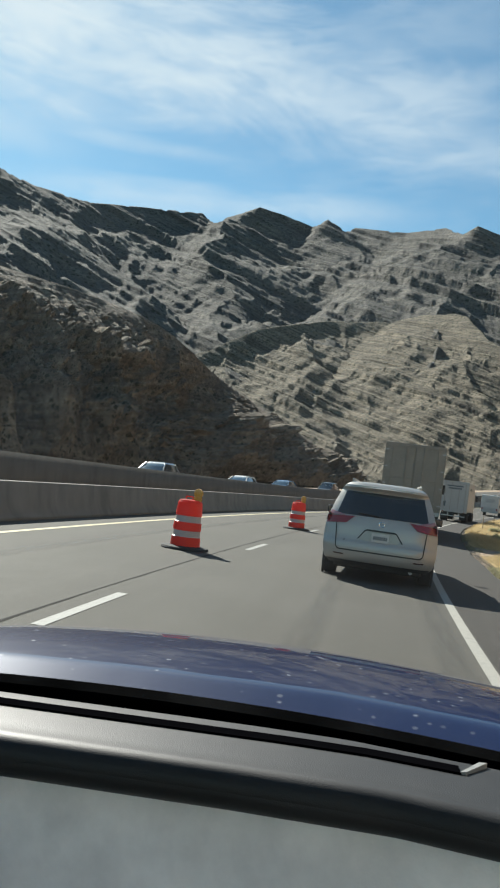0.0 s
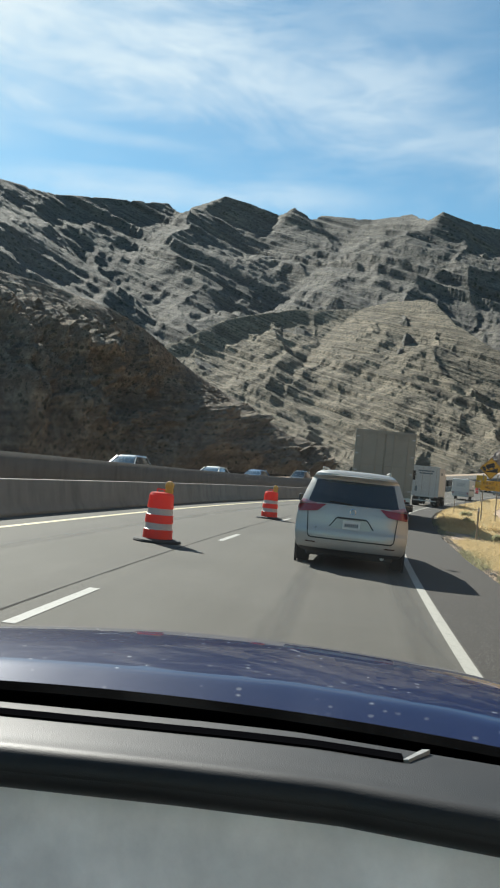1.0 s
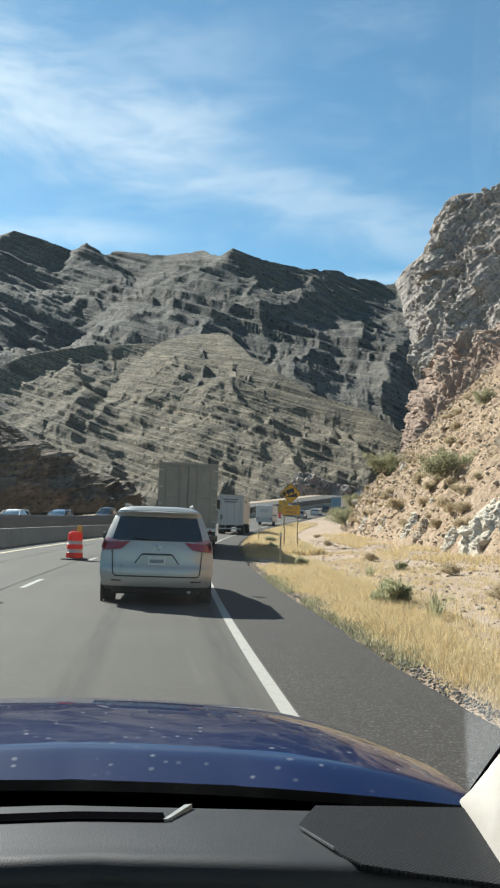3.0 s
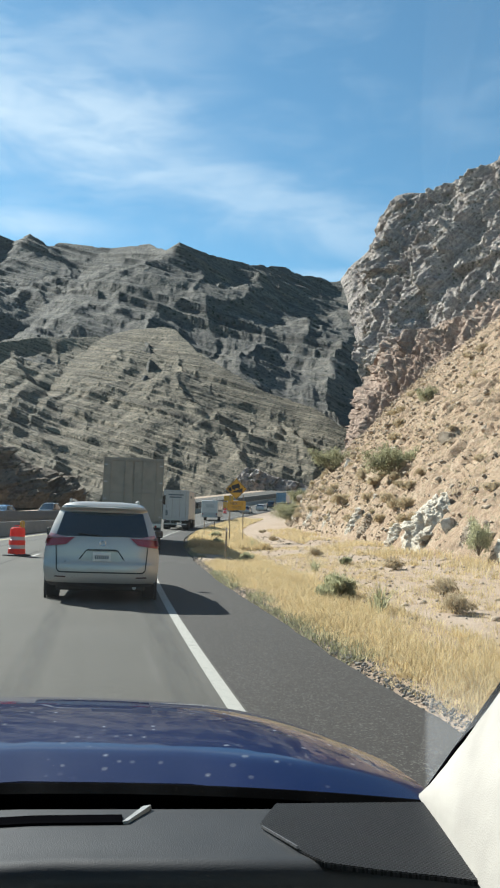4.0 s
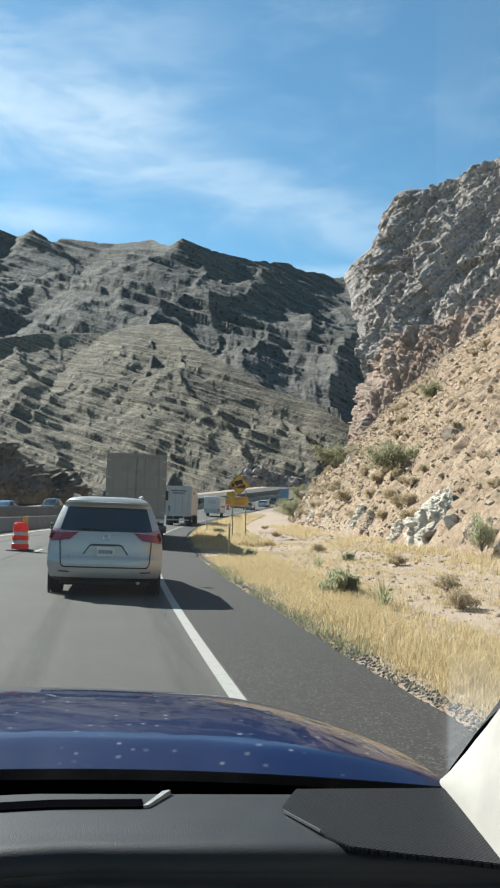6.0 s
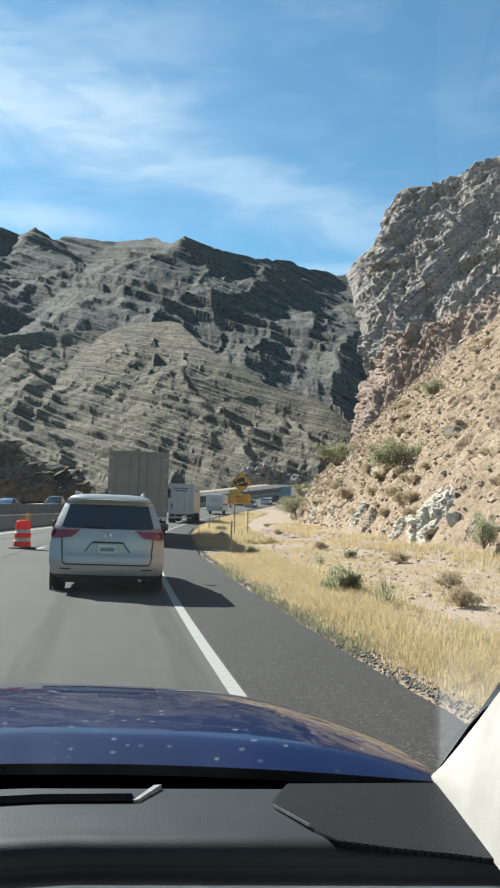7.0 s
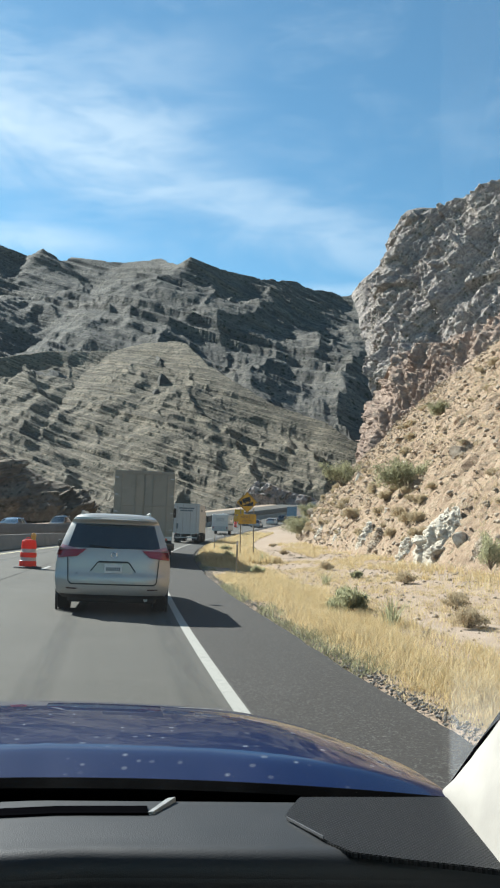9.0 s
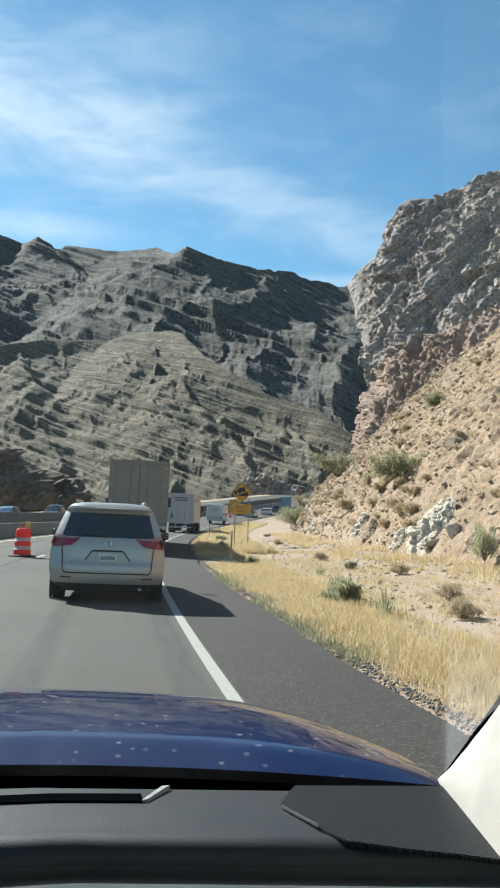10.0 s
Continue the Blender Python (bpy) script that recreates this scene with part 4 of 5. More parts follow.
part("plate_garnish", on_rear([(-0.27, 0.885), (0.27, 0.885), (0.25, 0.915), (-0.25, 0.915)], 0.02, 8, 1, 0.03), BLACK, van)
for s in (-1, 1):
    part("recess_edge", on_rear([(s * 0.37, 0.735), (s * 0.395, 0.735), (s * 0.275, 0.90), (s * 0.25, 0.90)], 0.012, 1, 4, 0.02), BLACK, van)
plate = part("number_plate", block(0.31, 0.012, 0.155, (0, v_rear(0, 0.78) - 0.016, 0.785), 0.004, 1), plain("plate_white", (0.62, 0.61, 0.58), 0.45), van, "pale number plate with dark bars")
for k in range(7):
    part("plate_bar", block(0.022, 0.004, 0.060, (-0.105 + 0.035 * k, v_rear(0, 0.78) - 0.025, 0.78), 0.002, 1), LETTER, plate)
part("emblem", lathe([(0.040, -0.003), (0.047, -0.006), (0.055, -0.003), (0.047, 0.002), (0.040, -0.003)], 24, (0, v_rear(0, 1.02) - 0.010, 1.02), "y", cap=False), CHROME, van)
part("rear_wiper", rod((-0.02, v_rear(0, 1.15) - 0.03, 1.15), (-0.42, v_rear(-0.42, 1.18) - 0.03, 1.18), 0.010, 6), BLACK, van)
# black strip added over the body's bottom for the shade under the bumper
part("bumper_shade", on_rear([(-0.86, 0.272), (0.86, 0.272), (0.90, 0.335), (-0.90, 0.335)], 0.012, 14, 3, 0.03), BLACK, van)
part("exhaust", lathe([(0.03, 0), (0.035, 0.02), (0.035, 0.25)], 12, (0.58, 0.12, 0.26), "y"), STEEL, van)
part("underbody", block(1.55, 4.4, 0.12, (0, 2.55, 0.24), 0.03, 1), BLACK, van)


# ---- lorries and trailers ----
def box_trailer(length, width, z0, z1, m, paint_m, label, lettered=False):
    t = thing("box_trailer", label, "trailer", m)
    h = z1 - z0
    part("box", block(width - 0.04, length, h, (0, length / 2 + 0.05, z0 + h / 2), 0.02, 1), paint_m, t)
    for s in (-1, 1):
        d = part("rear_door", block(width / 2 - 0.09, 0.05, h - 0.26, (s * (width / 4 - 0.02), 0.03, z0 + h / 2), 0.01, 1), paint_m, t)
        for k in (0.42, 0.16):
            part("lock_rod", rod((s * width * k * 0.9, -0.015, z0 + 0.02), (s * width * k * 0.9, -0.015, z1 - 0.05), 0.016, 8), DULL, d)
        for z in np.linspace(z0 + 0.3, z1 - 0.3, 4):
            part("hinge", block(0.14, 0.03, 0.05, (s * (width / 2 - 0.10), 0.0, z), 0.006, 1), STEEL, d)
        part("corner_post", block(0.07, 0.07, h + 0.02, (s * (width / 2 - 0.035), 0.03, z0 + h / 2), 0.01, 1), paint_m, t)
        part("tail_lamp", lathe([(0.05, 0), (0.055, 0.015), (0.05, 0.03)], 14, (s * (width / 2 - 0.25), -0.03, z0 - 0.10), "y"), RED_LENS, t)
        part("mud_flap", block(0.55, 0.02, 0.6, (s * 0.85, 0.55, 0.55), 0.005, 1), BLACK, t)
        for y in (1.2, 2.4):
            wheel(t, s * (width / 2 - 0.28), y, 0.5, 0.52, STEEL)
    part("header", block(width, 0.08, 0.14, (0, 0.03, z1 - 0.06), 0.012, 1), paint_m, t)
    part("sill", block(width, 0.10, 0.16, (0, 0.03, z0 - 0.06), 0.012, 1), STEEL, t)
    part("cross_rail", block(width - 0.2, 0.03, 0.05, (0, -0.005, z0 + h * 0.47), 0.006, 1), paint_m, t)
    part("underride_bar", block(width - 0.3, 0.08, 0.10, (0, 0.05, 0.55), 0.012, 1, block(0.07, 0.07, 0.55, (-0.5, 0.08, 0.8), 0, 1, block(0.07, 0.07, 0.55, (0.5, 0.08, 0.8), 0, 1))), STEEL, t)
    part("chassis", block(0.9, length - 1, 0.3, (0, length / 2, z0 - 0.2), 0.02, 1), BLACK, t)
    if lettered:
        for k, (w, z) in enumerate(((1.5, z1 - 0.45), (1.25, z1 - 0.68))):
            part("lettering_bar", block(w, 0.01, 0.13, (-0.05, -0.004, z), 0.003, 1), LETTER, t)
        part("lettering_bar", block(0.01, 2.2, 0.25, (width / 2 - 0.015, 3.0, z1 - 0.6), 0.003, 1), LETTER, t)
        part("warning_label", block(0.22, 0.01, 0.5, (-0.9, -0.004, z0 + 0.6), 0.003, 1), LETTER, t)
    cab_y = length + 1.0
    part("tractor_cab", block(width - 0.2, 2.0, 2.5, (0, cab_y + 1.1, 2.1), 0.18, 3), paint_m, t)
    for s in (-1, 1):
        wheel(t, s * (width / 2 - 0.25), cab_y + 2.0, 0.5, 0.3, STEEL)
        wheel(t, s * (width / 2 - 0.28), cab_y - 0.6, 0.5, 0.52, STEEL)
        part("cab_mirror", block(0.2, 0.12, 0.6, (s * (width / 2 + 0.12), cab_y + 1.9, 2.5), 0.04, 2), BLACK, t)
    return t


box_trailer(14.0, 2.55, 1.15, 3.92, on_road(35.2, 0.3), DULL, "dusty grey semi trailer with closed double rear doors")
box_trailer(7.5, 2.5, 1.05, 3.85, on_road(80, 0.5), GREYBOX, "white box lorry with dark lettering bars on its doors", True)

camper = thing("camper_trailer", "white caravan trailer with rounded corners, towed ahead", "caravan", on_road(117, 0.2))
part("body", block(2.4, 6.0, 2.35, (0, 3.05, 1.75), 0.22, 4), WHITE, camper)
# plain grey panel in the window's place; the rear has no glass
part("rear_window", block(1.2, 0.03, 0.5, (0, 0.04, 2.15), 0.01, 1), GREYBOX, camper, "plain light grey panel on the caravan's rear")
part("lower_panel", block(2.3, 0.03, 0.5, (0, 0.05, 0.95), 0.01, 1), GREYBOX, camper)
part("rear_bumper", block(2.2, 0.12, 0.14, (0, -0.04, 0.58), 0.02, 1), STEEL, camper)
part("roof_vent", block(0.5, 0.7, 0.22, (0.2, 3.0, 3.0), 0.05, 2), GREYBOX, camper)
part("stripe", block(0.012, 5.4, 0.25, (1.2, 3.05, 1.5), 0.003, 1), LETTER, camper)
for s in (-1, 1):
    part("tail_lamp", block(0.14, 0.03, 0.24, (s * 0.98, 0.03, 1.0), 0.008, 1), RED_LENS, camper)
    part("side_window", block(0.02, 1.1, 0.55, (s * 1.2, 3.8, 2.1), 0.006, 1), TINT, camper)
    wheel(camper, s * 1.02, 2.7, 0.34, 0.24, STEEL)
    wheel(camper, s * 1.02, 3.45, 0.34, 0.24, STEEL)


def make_car(paint_m, label, height=1.5):
    """A plain saloon or estate seen far off."""
    k = height / 1.5
    t = thing("car", label, "car", group="traffic")
    half = lerp_of([(0.22, 0.80), (0.4, 0.90), (0.7, 0.91), (0.95, 0.86), (1.35 * k, 0.64), (1.45 * k, 0.55)])
    rl = lerp_of([(0.22, 0.1), (0.5, 0.0), (0.9, 0.1), (1.0, 0.2), (1.4 * k, 0.7), (1.45 * k, 0.85)])
    fl = lerp_of([(0.22, 4.4), (0.5, 4.5), (0.8, 4.3), (0.95, 3.4), (1.4 * k, 2.5), (1.45 * k, 2.3)])
    part("body", slice_body([0.22, 0.4, 0.6, 0.8, 0.92], half, lambda x, z: rl(z) + 0.1 * x * x, lambda x, z: fl(z) - 0.2 * x * x, nx=9, ny=8, nf=7), paint_m, t)
    part("cabin_glass", slice_body([0.93, 1.15 * k, 1.36 * k], lambda z: half(z) - 0.01, lambda x, z: rl(z) + 0.1 * x * x, lambda x, z: fl(z) - 0.2 * x * x, nx=9, ny=8, nf=7, top_lift=0.0), TINT, t)
    part("roof", slice_body([1.362 * k, 1.42 * k, 1.45 * k], lambda z: half(z) + 0.01, lambda x, z: rl(z) + 0.1 * x * x, lambda x, z: fl(z) - 0.2 * x * x, nx=9, ny=8, nf=7), paint_m, t)
    for s in (-1, 1):
        part("tail_lamp", block(0.28, 0.06, 0.14, (s * 0.68, 0.14, 0.82), 0.02, 1), RED_LENS, t)
        part("headlamp", block(0.3, 0.08, 0.14, (s * 0.62, 4.22, 0.70), 0.02, 1), CLEAR_LENS, t)
        part("pillar", rod((s * 0.85, 3.35, 0.92), (s * 0.64, 2.5, 1.38 * k), 0.04, 6), paint_m, t)
        part("pillar", rod((s * 0.84, 0.3, 0.92), (s * 0.64, 0.75, 1.38 * k), 0.05, 6), paint_m, t)
        for y in (0.85, 3.6):
            wheel(t, s * 0.80, y, 0.32, 0.2)
    return t


for paint_m, label, h, spots in ((GREY_CAR, "grey estate car seen among the traffic", 1.6, ((152, 0.3, 0, 0),)), (WHITE, "white saloon car seen among the traffic", 1.45, ((168, 0.2, 0, 0), (70, -16.0, 0.32, 180))),
                                 (DARK_CAR, "dark sport utility car seen among the traffic", 1.75, ((100, -16.2, 0.32, 180), (180, 0, 0, 0))), (BLUE_CAR, "pale blue car passing behind the barrier", 1.5, ((84, -16.4, 0.32, 180),)),
                                 (GREY_CAR, "silver van passing behind the barrier", 1.6, ((52, -16.0, 0.32, 180),))):
    first = make_car(paint_m, label, h)
    for i, (s, off, lift, turn) in enumerate(spots):
        m = on_road(s, off, lift, turn)
        if i == 0:
            first.matrix_basis = m
        else:
            copy_thing(first, m)
box_trailer(6.0, 2.4, 1.0, 3.3, on_road(190, 0.2), BLUE_CAR, "small blue box lorry far along the road")
box_trailer(8.0, 2.5, 1.1, 3.9, on_road(215, 0.2), GREYBOX, "pale box lorry far along the road")

yellow_truck = thing("works_truck", "yellow road works truck far ahead on the carriageway", "lorry", on_road(160, -4.6))
part("body", block(2.1, 3.0, 1.2, (0, 1.6, 1.3), 0.08, 2), AMBER, yellow_truck)
part("cab", block(2.0, 1.9, 1.9, (0, 4.3, 1.4), 0.25, 3), WHITE, yellow_truck)
part("arrow_board", block(1.9, 0.12, 1.0, (0, 0.4, 2.6), 0.03, 1), SIGN_YELLOW, yellow_truck)
for s in (-1, 1):
    wheel(yellow_truck, s * 0.9, 1.2, 0.42, 0.3, STEEL)
    wheel(yellow_truck, s * 0.9, 4.5, 0.42, 0.3, STEEL)


# ---- traffic drums ----
def make_drum():
    t = thing("traffic_drum", "orange and white striped traffic drum with an amber lamp", "traffic drum", group="drums along the lane")
    prof = [(0.29, 0.06), (0.283, 0.245), (0.266, 0.255), (0.262, 0.365), (0.275, 0.375), (0.268, 0.530), (0.249, 0.540), (0.245, 0.650), (0.257, 0.660), (0.240, 0.90), (0.21, 0.95), (0.12, 0.965)]
    for i in range(5):
        a, b = ((0, 1), (2, 3), (4, 5), (6, 7), (8, 9))[i]
        r0, z0 = prof[a]
        r1, z1 = prof[b]
        low = prof[a - 1] if a else (0.29, 0.03)
        part("band", lathe([(low[0], low[1]), (r0, z0), (r1, z1)], 28, cap=False), ORANGE if i % 2 == 0 else REFLECT, t)
    part("top", lathe([prof[9], prof[10], prof[11], (0.0, 0.97)], 28, cap=False), ORANGE, t)
    part("base", lathe([(0.46, 0.0), (0.47, 0.02), (0.45, 0.05), (0.30, 0.07)], 32), RUBBER, t, "flat black rubber base ring")
    part("handle", rod((-0.1, 0, 0.96), (-0.1, 0, 1.02), 0.012, 6, rod((0.04, 0, 0.96), (0.04, 0, 1.02), 0.012, 6, rod((-0.1, 0, 1.02), (0.04, 0, 1.02), 0.012, 6))), ORANGE, t)
    lamp = part("warning_lamp", lathe([(0.03, -0.045), (0.085, -0.04), (0.095, 0.0), (0.085, 0.04), (0.03, 0.045)], 24, (0.14, 0, 1.10), "y"), AMBER, t, "round amber warning lamp")
    part("lamp_case", block(0.16, 0.09, 0.10, (0.14, 0, 0.99), 0.015, 1), AMBER, lamp)
    return t


drum = make_drum()
drum.matrix_basis = on_road(15.7, -3.72)
copy_thing(drum, on_road(29, -3.35))
copy_thing(drum, on_road(45, -3.1))
copy_thing(drum, on_road(150, -3.0))


# ---- roadside sign and posts ----
def flat_piece(points, y, depth=0.004):
    return slab([(x, y, z) for x, z in points], depth)


sx, sy = float(road_x(49)) + 5.9, 49.0
sz = float(verge_z(np.array(sx), np.array(sy)))
sign = thing("warning_sign", "yellow diamond steep hill warning sign on two steel posts", "road sign", pose(sx, sy, sz, 0, 0, -8))
R = 0.64
ZC = 3.13 - sz
panel = part("diamond_panel", flat_piece([(0, ZC - R), (R, ZC), (0, ZC + R), (-R, ZC)], 0.0, -0.01), SIGN_YELLOW, sign)
for s in (0, 1, 2, 3):
    b = block(0.022, 0.003, R * 1.30, (0, 0, 0))
    bmesh.ops.transform(b, matrix=Matrix.Translation((0, -0.0135, ZC)) @ Matrix.Rotation(radians(45 + 90 * s), 4, "Y") @ Matrix.Translation((R * 0.655, 0, 0)), verts=b.verts)
    part("border", b, SIGN_BLACK, panel)
part("slope_symbol", flat_piece([(-0.38, ZC - 0.22), (0.38, ZC - 0.22), (0.38, ZC + 0.06)], -0.016), SIGN_BLACK, panel)
b = block(0.40, 0.004, 0.20, (0.02, 0, 0.17), 0.012, 1)
b = block(0.14, 0.004, 0.15, (-0.28, 0, 0.14), 0.012, 1, b)
for x in (-0.27, -0.08, 0.14):
    b = lathe([(0.045, -0.002), (0.045, 0.002)], 14, (x, 0, 0.045), "y", b)
bmesh.ops.transform(b, matrix=Matrix.Translation((0.0, -0.016, ZC - 0.06)) @ Matrix.Rotation(radians(-18), 4, "Y") @ Matrix.Scale(1.25, 4), verts=b.verts)
part("lorry_symbol", b, SIGN_BLACK, panel)
plaque = part("plaque", block(1.10, 0.01, 0.58, (0.02, 0.0, 2.12 - sz), 0.004, 1), SIGN_YELLOW, sign, "yellow plaque lettered next 2 miles")
for words, z in (("NEXT 2", 2.17 - sz), ("MILES", 1.92 - sz)):
    tx = bpy.data.curves.new("lettering", "FONT")
    tx.body, tx.size, tx.align_x, tx.extrude = words, 0.24, "CENTER", 0.002
    tmp = bpy.data.objects.new("lettering", tx)
    me = bpy.data.meshes.new_from_object(tmp)
    bpy.data.objects.remove(tmp)
    me.materials.append(SIGN_BLACK)
    ob = new("lettering", me)
    ob.parent, ob.matrix_basis = plaque, pose(0.02, -0.009, z, 90)
for s in (-0.38, 0.42):
    part("post", block(0.06, 0.04, 3.0, (s, 0.03, 1.5), 0.006, 1), BROWN_POST, sign)


def make_post(s, off, h, label, material, lean=0.0):
    x = float(road_x(s)) + off
    z = float(verge_z(np.array(x), np.array(float(s))))
    t = thing("marker_post", label, "post", pose(x, s, z - 0.02, 0, lean, 0), group="marker posts")
    part("stake", block(0.06, 0.02, h, (0, 0, h / 2), 0.006, 1, block(0.02, 0.04, h, (0, 0.02, h / 2), 0.004, 1)), material, t)
    part("reflector", block(0.07, 0.008, 0.10, (0, -0.014, h - 0.09), 0.002, 1), REFLECT, t)
    return t


make_post(28, 3.75, 1.25, "thin brown roadside marker post in dry grass", BROWN_POST, 1.5)
make_post(62, 4.0, 1.2, "thin brown roadside marker post in dry grass", BROWN_POST)
make_post(84, 4.2, 1.2, "dark roadside marker post beside the bend", SIGN_BLACK, -2)
make_post(104, 4.4, 1.2, "thin brown roadside marker post in dry grass", BROWN_POST)

# ---- stones ----
ICO = bmesh.new()
bmesh.ops.create_icosphere(ICO, subdivisions=1, radius=1.0)
ICO_V = np.array([v.co[:] for v in ICO.verts])
ICO_F = np.array([[v.index for v in f.verts] for f in ICO.faces])
ICO.free()
rng = np.random.default_rng(4)


def stones(name, places, sizes, material, label, flat=0.7):
    """Loose angular stones, too many to count, in one mesh."""
    n = len(places)
    jit = 1 + 0.35 * (rng.random((n, len(ICO_V), 1)) - 0.5) * 1.6
    v = ICO_V[None] * jit * sizes[:, None, None] * np.stack([rng.uniform(0.7, 1.4, n), rng.uniform(0.6, 1.2, n), rng.uniform(0.5, 0.9, n) * flat / 0.7], 1)[:, None]
    a = rng.uniform(0, 6.28, n)
    ca, sa = np.cos(a)[:, None], np.sin(a)[:, None]
    v = np.stack([v[..., 0] * ca - v[..., 1] * sa, v[..., 0] * sa + v[..., 1] * ca, v[..., 2]], -1) + places[:, None]
    f = ICO_F[None] + (np.arange(n) * len(ICO_V))[:, None, None]
    ob = raw_mesh(name, v.reshape(-1, 3), f.reshape(-1, 3), material, smooth=False)
    return tagged(ob, label, "stones", kind="stuff")


flat_pts = SLOPE_PTS[2:-4].reshape(-1, 3)
vis = flat_pts[(flat_pts[:, 1] > 8) & (flat_pts[:, 2] < 30)]
pick = vis[rng.integers(0, len(vis), 30000)]
size = 0.02 + 0.18 * rng.random(30000) ** 7 + 0.0007 * pick[:, 1]
stones("slope_rubble", pick[:19000] + rng.normal(0, 0.06, (19000, 3)), size[:19000], TAN, "tan broken rock rubble lying on the slope")
stones("slope_chips", pick[19000:] + rng.normal(0, 0.06, (11000, 3)), size[19000:] * 0.8, TAN, "pale tan rubble lying on the slope")
GRAVEL = plain("road_gravel", (0.15, 0.135, 0.115), 0.9, 0, 0.4, 9)
n = 11000
s = 2.5 + 60 * rng.random(n) ** 1.6
off = 2.72 + np.abs(rng.normal(0, 0.20, n)) + 0.02
gxp = road_x(s) + off
stones("shoulder_gravel", np.stack([gxp, s, verge_z(gxp, s) + 0.005], 1), 0.006 + 0.018 * rng.random(n) ** 3, GRAVEL, "grey gravel along the broken asphalt edge")
n = 3500
s = 6 + 60 * rng.random(n)
off = 4.2 + 8 * rng.random(n)
gxp = road_x(s) + off
stones("verge_pebbles", np.stack([gxp, s, verge_z(gxp, s) + 0.01], 1), 0.015 + 0.07 * rng.random(n) ** 5, TAN, "small tan stones on bare soil")


def slope_at(y, z):
    """The place on the rubble slope nearest to that distance ahead and height."""
    d = (SLOPE_PTS[..., 1] - y) ** 2 + 4 * (SLOPE_PTS[..., 2] - z) ** 2
    return SLOPE_PTS[np.unravel_index(np.argmin(d), d.shape)]


def cut_rock(seed, size, squash, cuts=22, bm=None, at=(0, 0, 0)):
    """An angular rock: a ball cut by random flat faces, then roughened."""
    g = np.random.default_rng(seed)
    b = bmesh.new()
    bmesh.ops.create_icosphere(b, subdivisions=3, radius=1.0)
    p = np.array([v.co[:] for v in b.verts])
    for k in range(cuts):
        d = g.normal(0, 1, 3)
        d /= np.linalg.norm(d)
        lim = g.uniform(0.30, 0.80)
        over = np.maximum(0, p @ d - lim)
        p = p - over[:, None] * d
    p = p * (1 + 0.09 * fbm(p[:, 0] * 3 + seed, p[:, 1] * 3, p[:, 2] * 3, 5, seed, 0.6, True))[:, None]
    p = p * np.array(squash) * size
    for v, q in zip(b.verts, p):
        v.co = Vector(q)
    bmesh.ops.rotate(b, cent=(0, 0, 0), matrix=Euler(g.uniform(-0.5, 0.5, 3)).to_matrix(), verts=b.verts)
    bmesh.ops.translate(b, vec=at, verts=b.verts)
    return join(bm, b)


g7 = np.random.default_rng(7)
for i, (y, z, size, count) in enumerate(((19.5, 0.6, 0.9, 18), (23.5, 0.8, 1.05, 24), (28, 0.6, 0.6, 12), (33.5, 0.85, 1.5, 34), (37.5, 0.5, 0.7, 14), (45, 0.8, 0.7, 16), (49, 0.9, 0.9, 20), (60, 0.9, 0.7, 14), (15, 1.6, 0.7, 12), (72, 1.0, 0.8, 14))):
    at, ahead, behind = slope_at(y, z), slope_at(y + 1.5, z), slope_at(y - 1.5, z)
    along = (ahead - behind) * np.array((1, 1, 0))
    along /= np.linalg.norm(along)
    inward = np.array((along[1], -along[0], 0))
    top, foot = [], []
    for t in np.linspace(-1, 1, 13):
        rise = size * (1.25 * (1 - abs(t) ** 2.2) + 0.35 * g7.uniform(-1, 1) * (1 - t * t))
        top.append(at + along * t * size * 1.5 + inward * (0.55 * size) + np.array((0, 0, rise)))
        foot.append(at + along * t * size * 1.55 - inward * size * (0.42 * (1 - t * t) + 0.1 * g7.uniform(-1, 1)) - np.array((0, 0, 0.9)))
    ob, _ = hillside("rock_outcrop", top, foot, 150, 80, LIME if i % 3 != 2 else TAN, 0.17 * size, 0.7 * size, 0.035 * size, 0.4 * size, 0.3, 0.12 * size, 0.6, 300 + i, back=0.0035, nb=8, spur=0.12 * size, spur_length=0.6 * size, tilt=-0.4, fade=14, facet=(0.42 * size, 0.26 * size, 0.7, 0.8))
    tagged(ob, "white fractured limestone outcrop at the slope's foot" if i % 3 != 2 else "tan fractured rock outcrop at the slope's foot", "rock", group="rocks at the slope's foot")
for i in range(40):
    y = g7.uniform(14, 95)
    ob = tagged(part("boulder", cut_rock(900 + i, g7.uniform(0.25, 0.75), (g7.uniform(0.8, 1.1), g7.uniform(0.8, 1.4), g7.uniform(0.6, 0.9)), 18), TAN if i % 2 else LIME), "angular tan boulder lying on the rubble slope" if i % 2 else "pale angular boulder lying on the rubble slope", "boulder", group="boulders on the slope")
    ob.matrix_basis = Matrix.Translation(slope_at(y, 0.5 + 14 * g7.random() ** 1.2 * min(1, (118 - y) / 60))) @ Matrix.Rotation(g7.uniform(0, 6), 4, "Z")


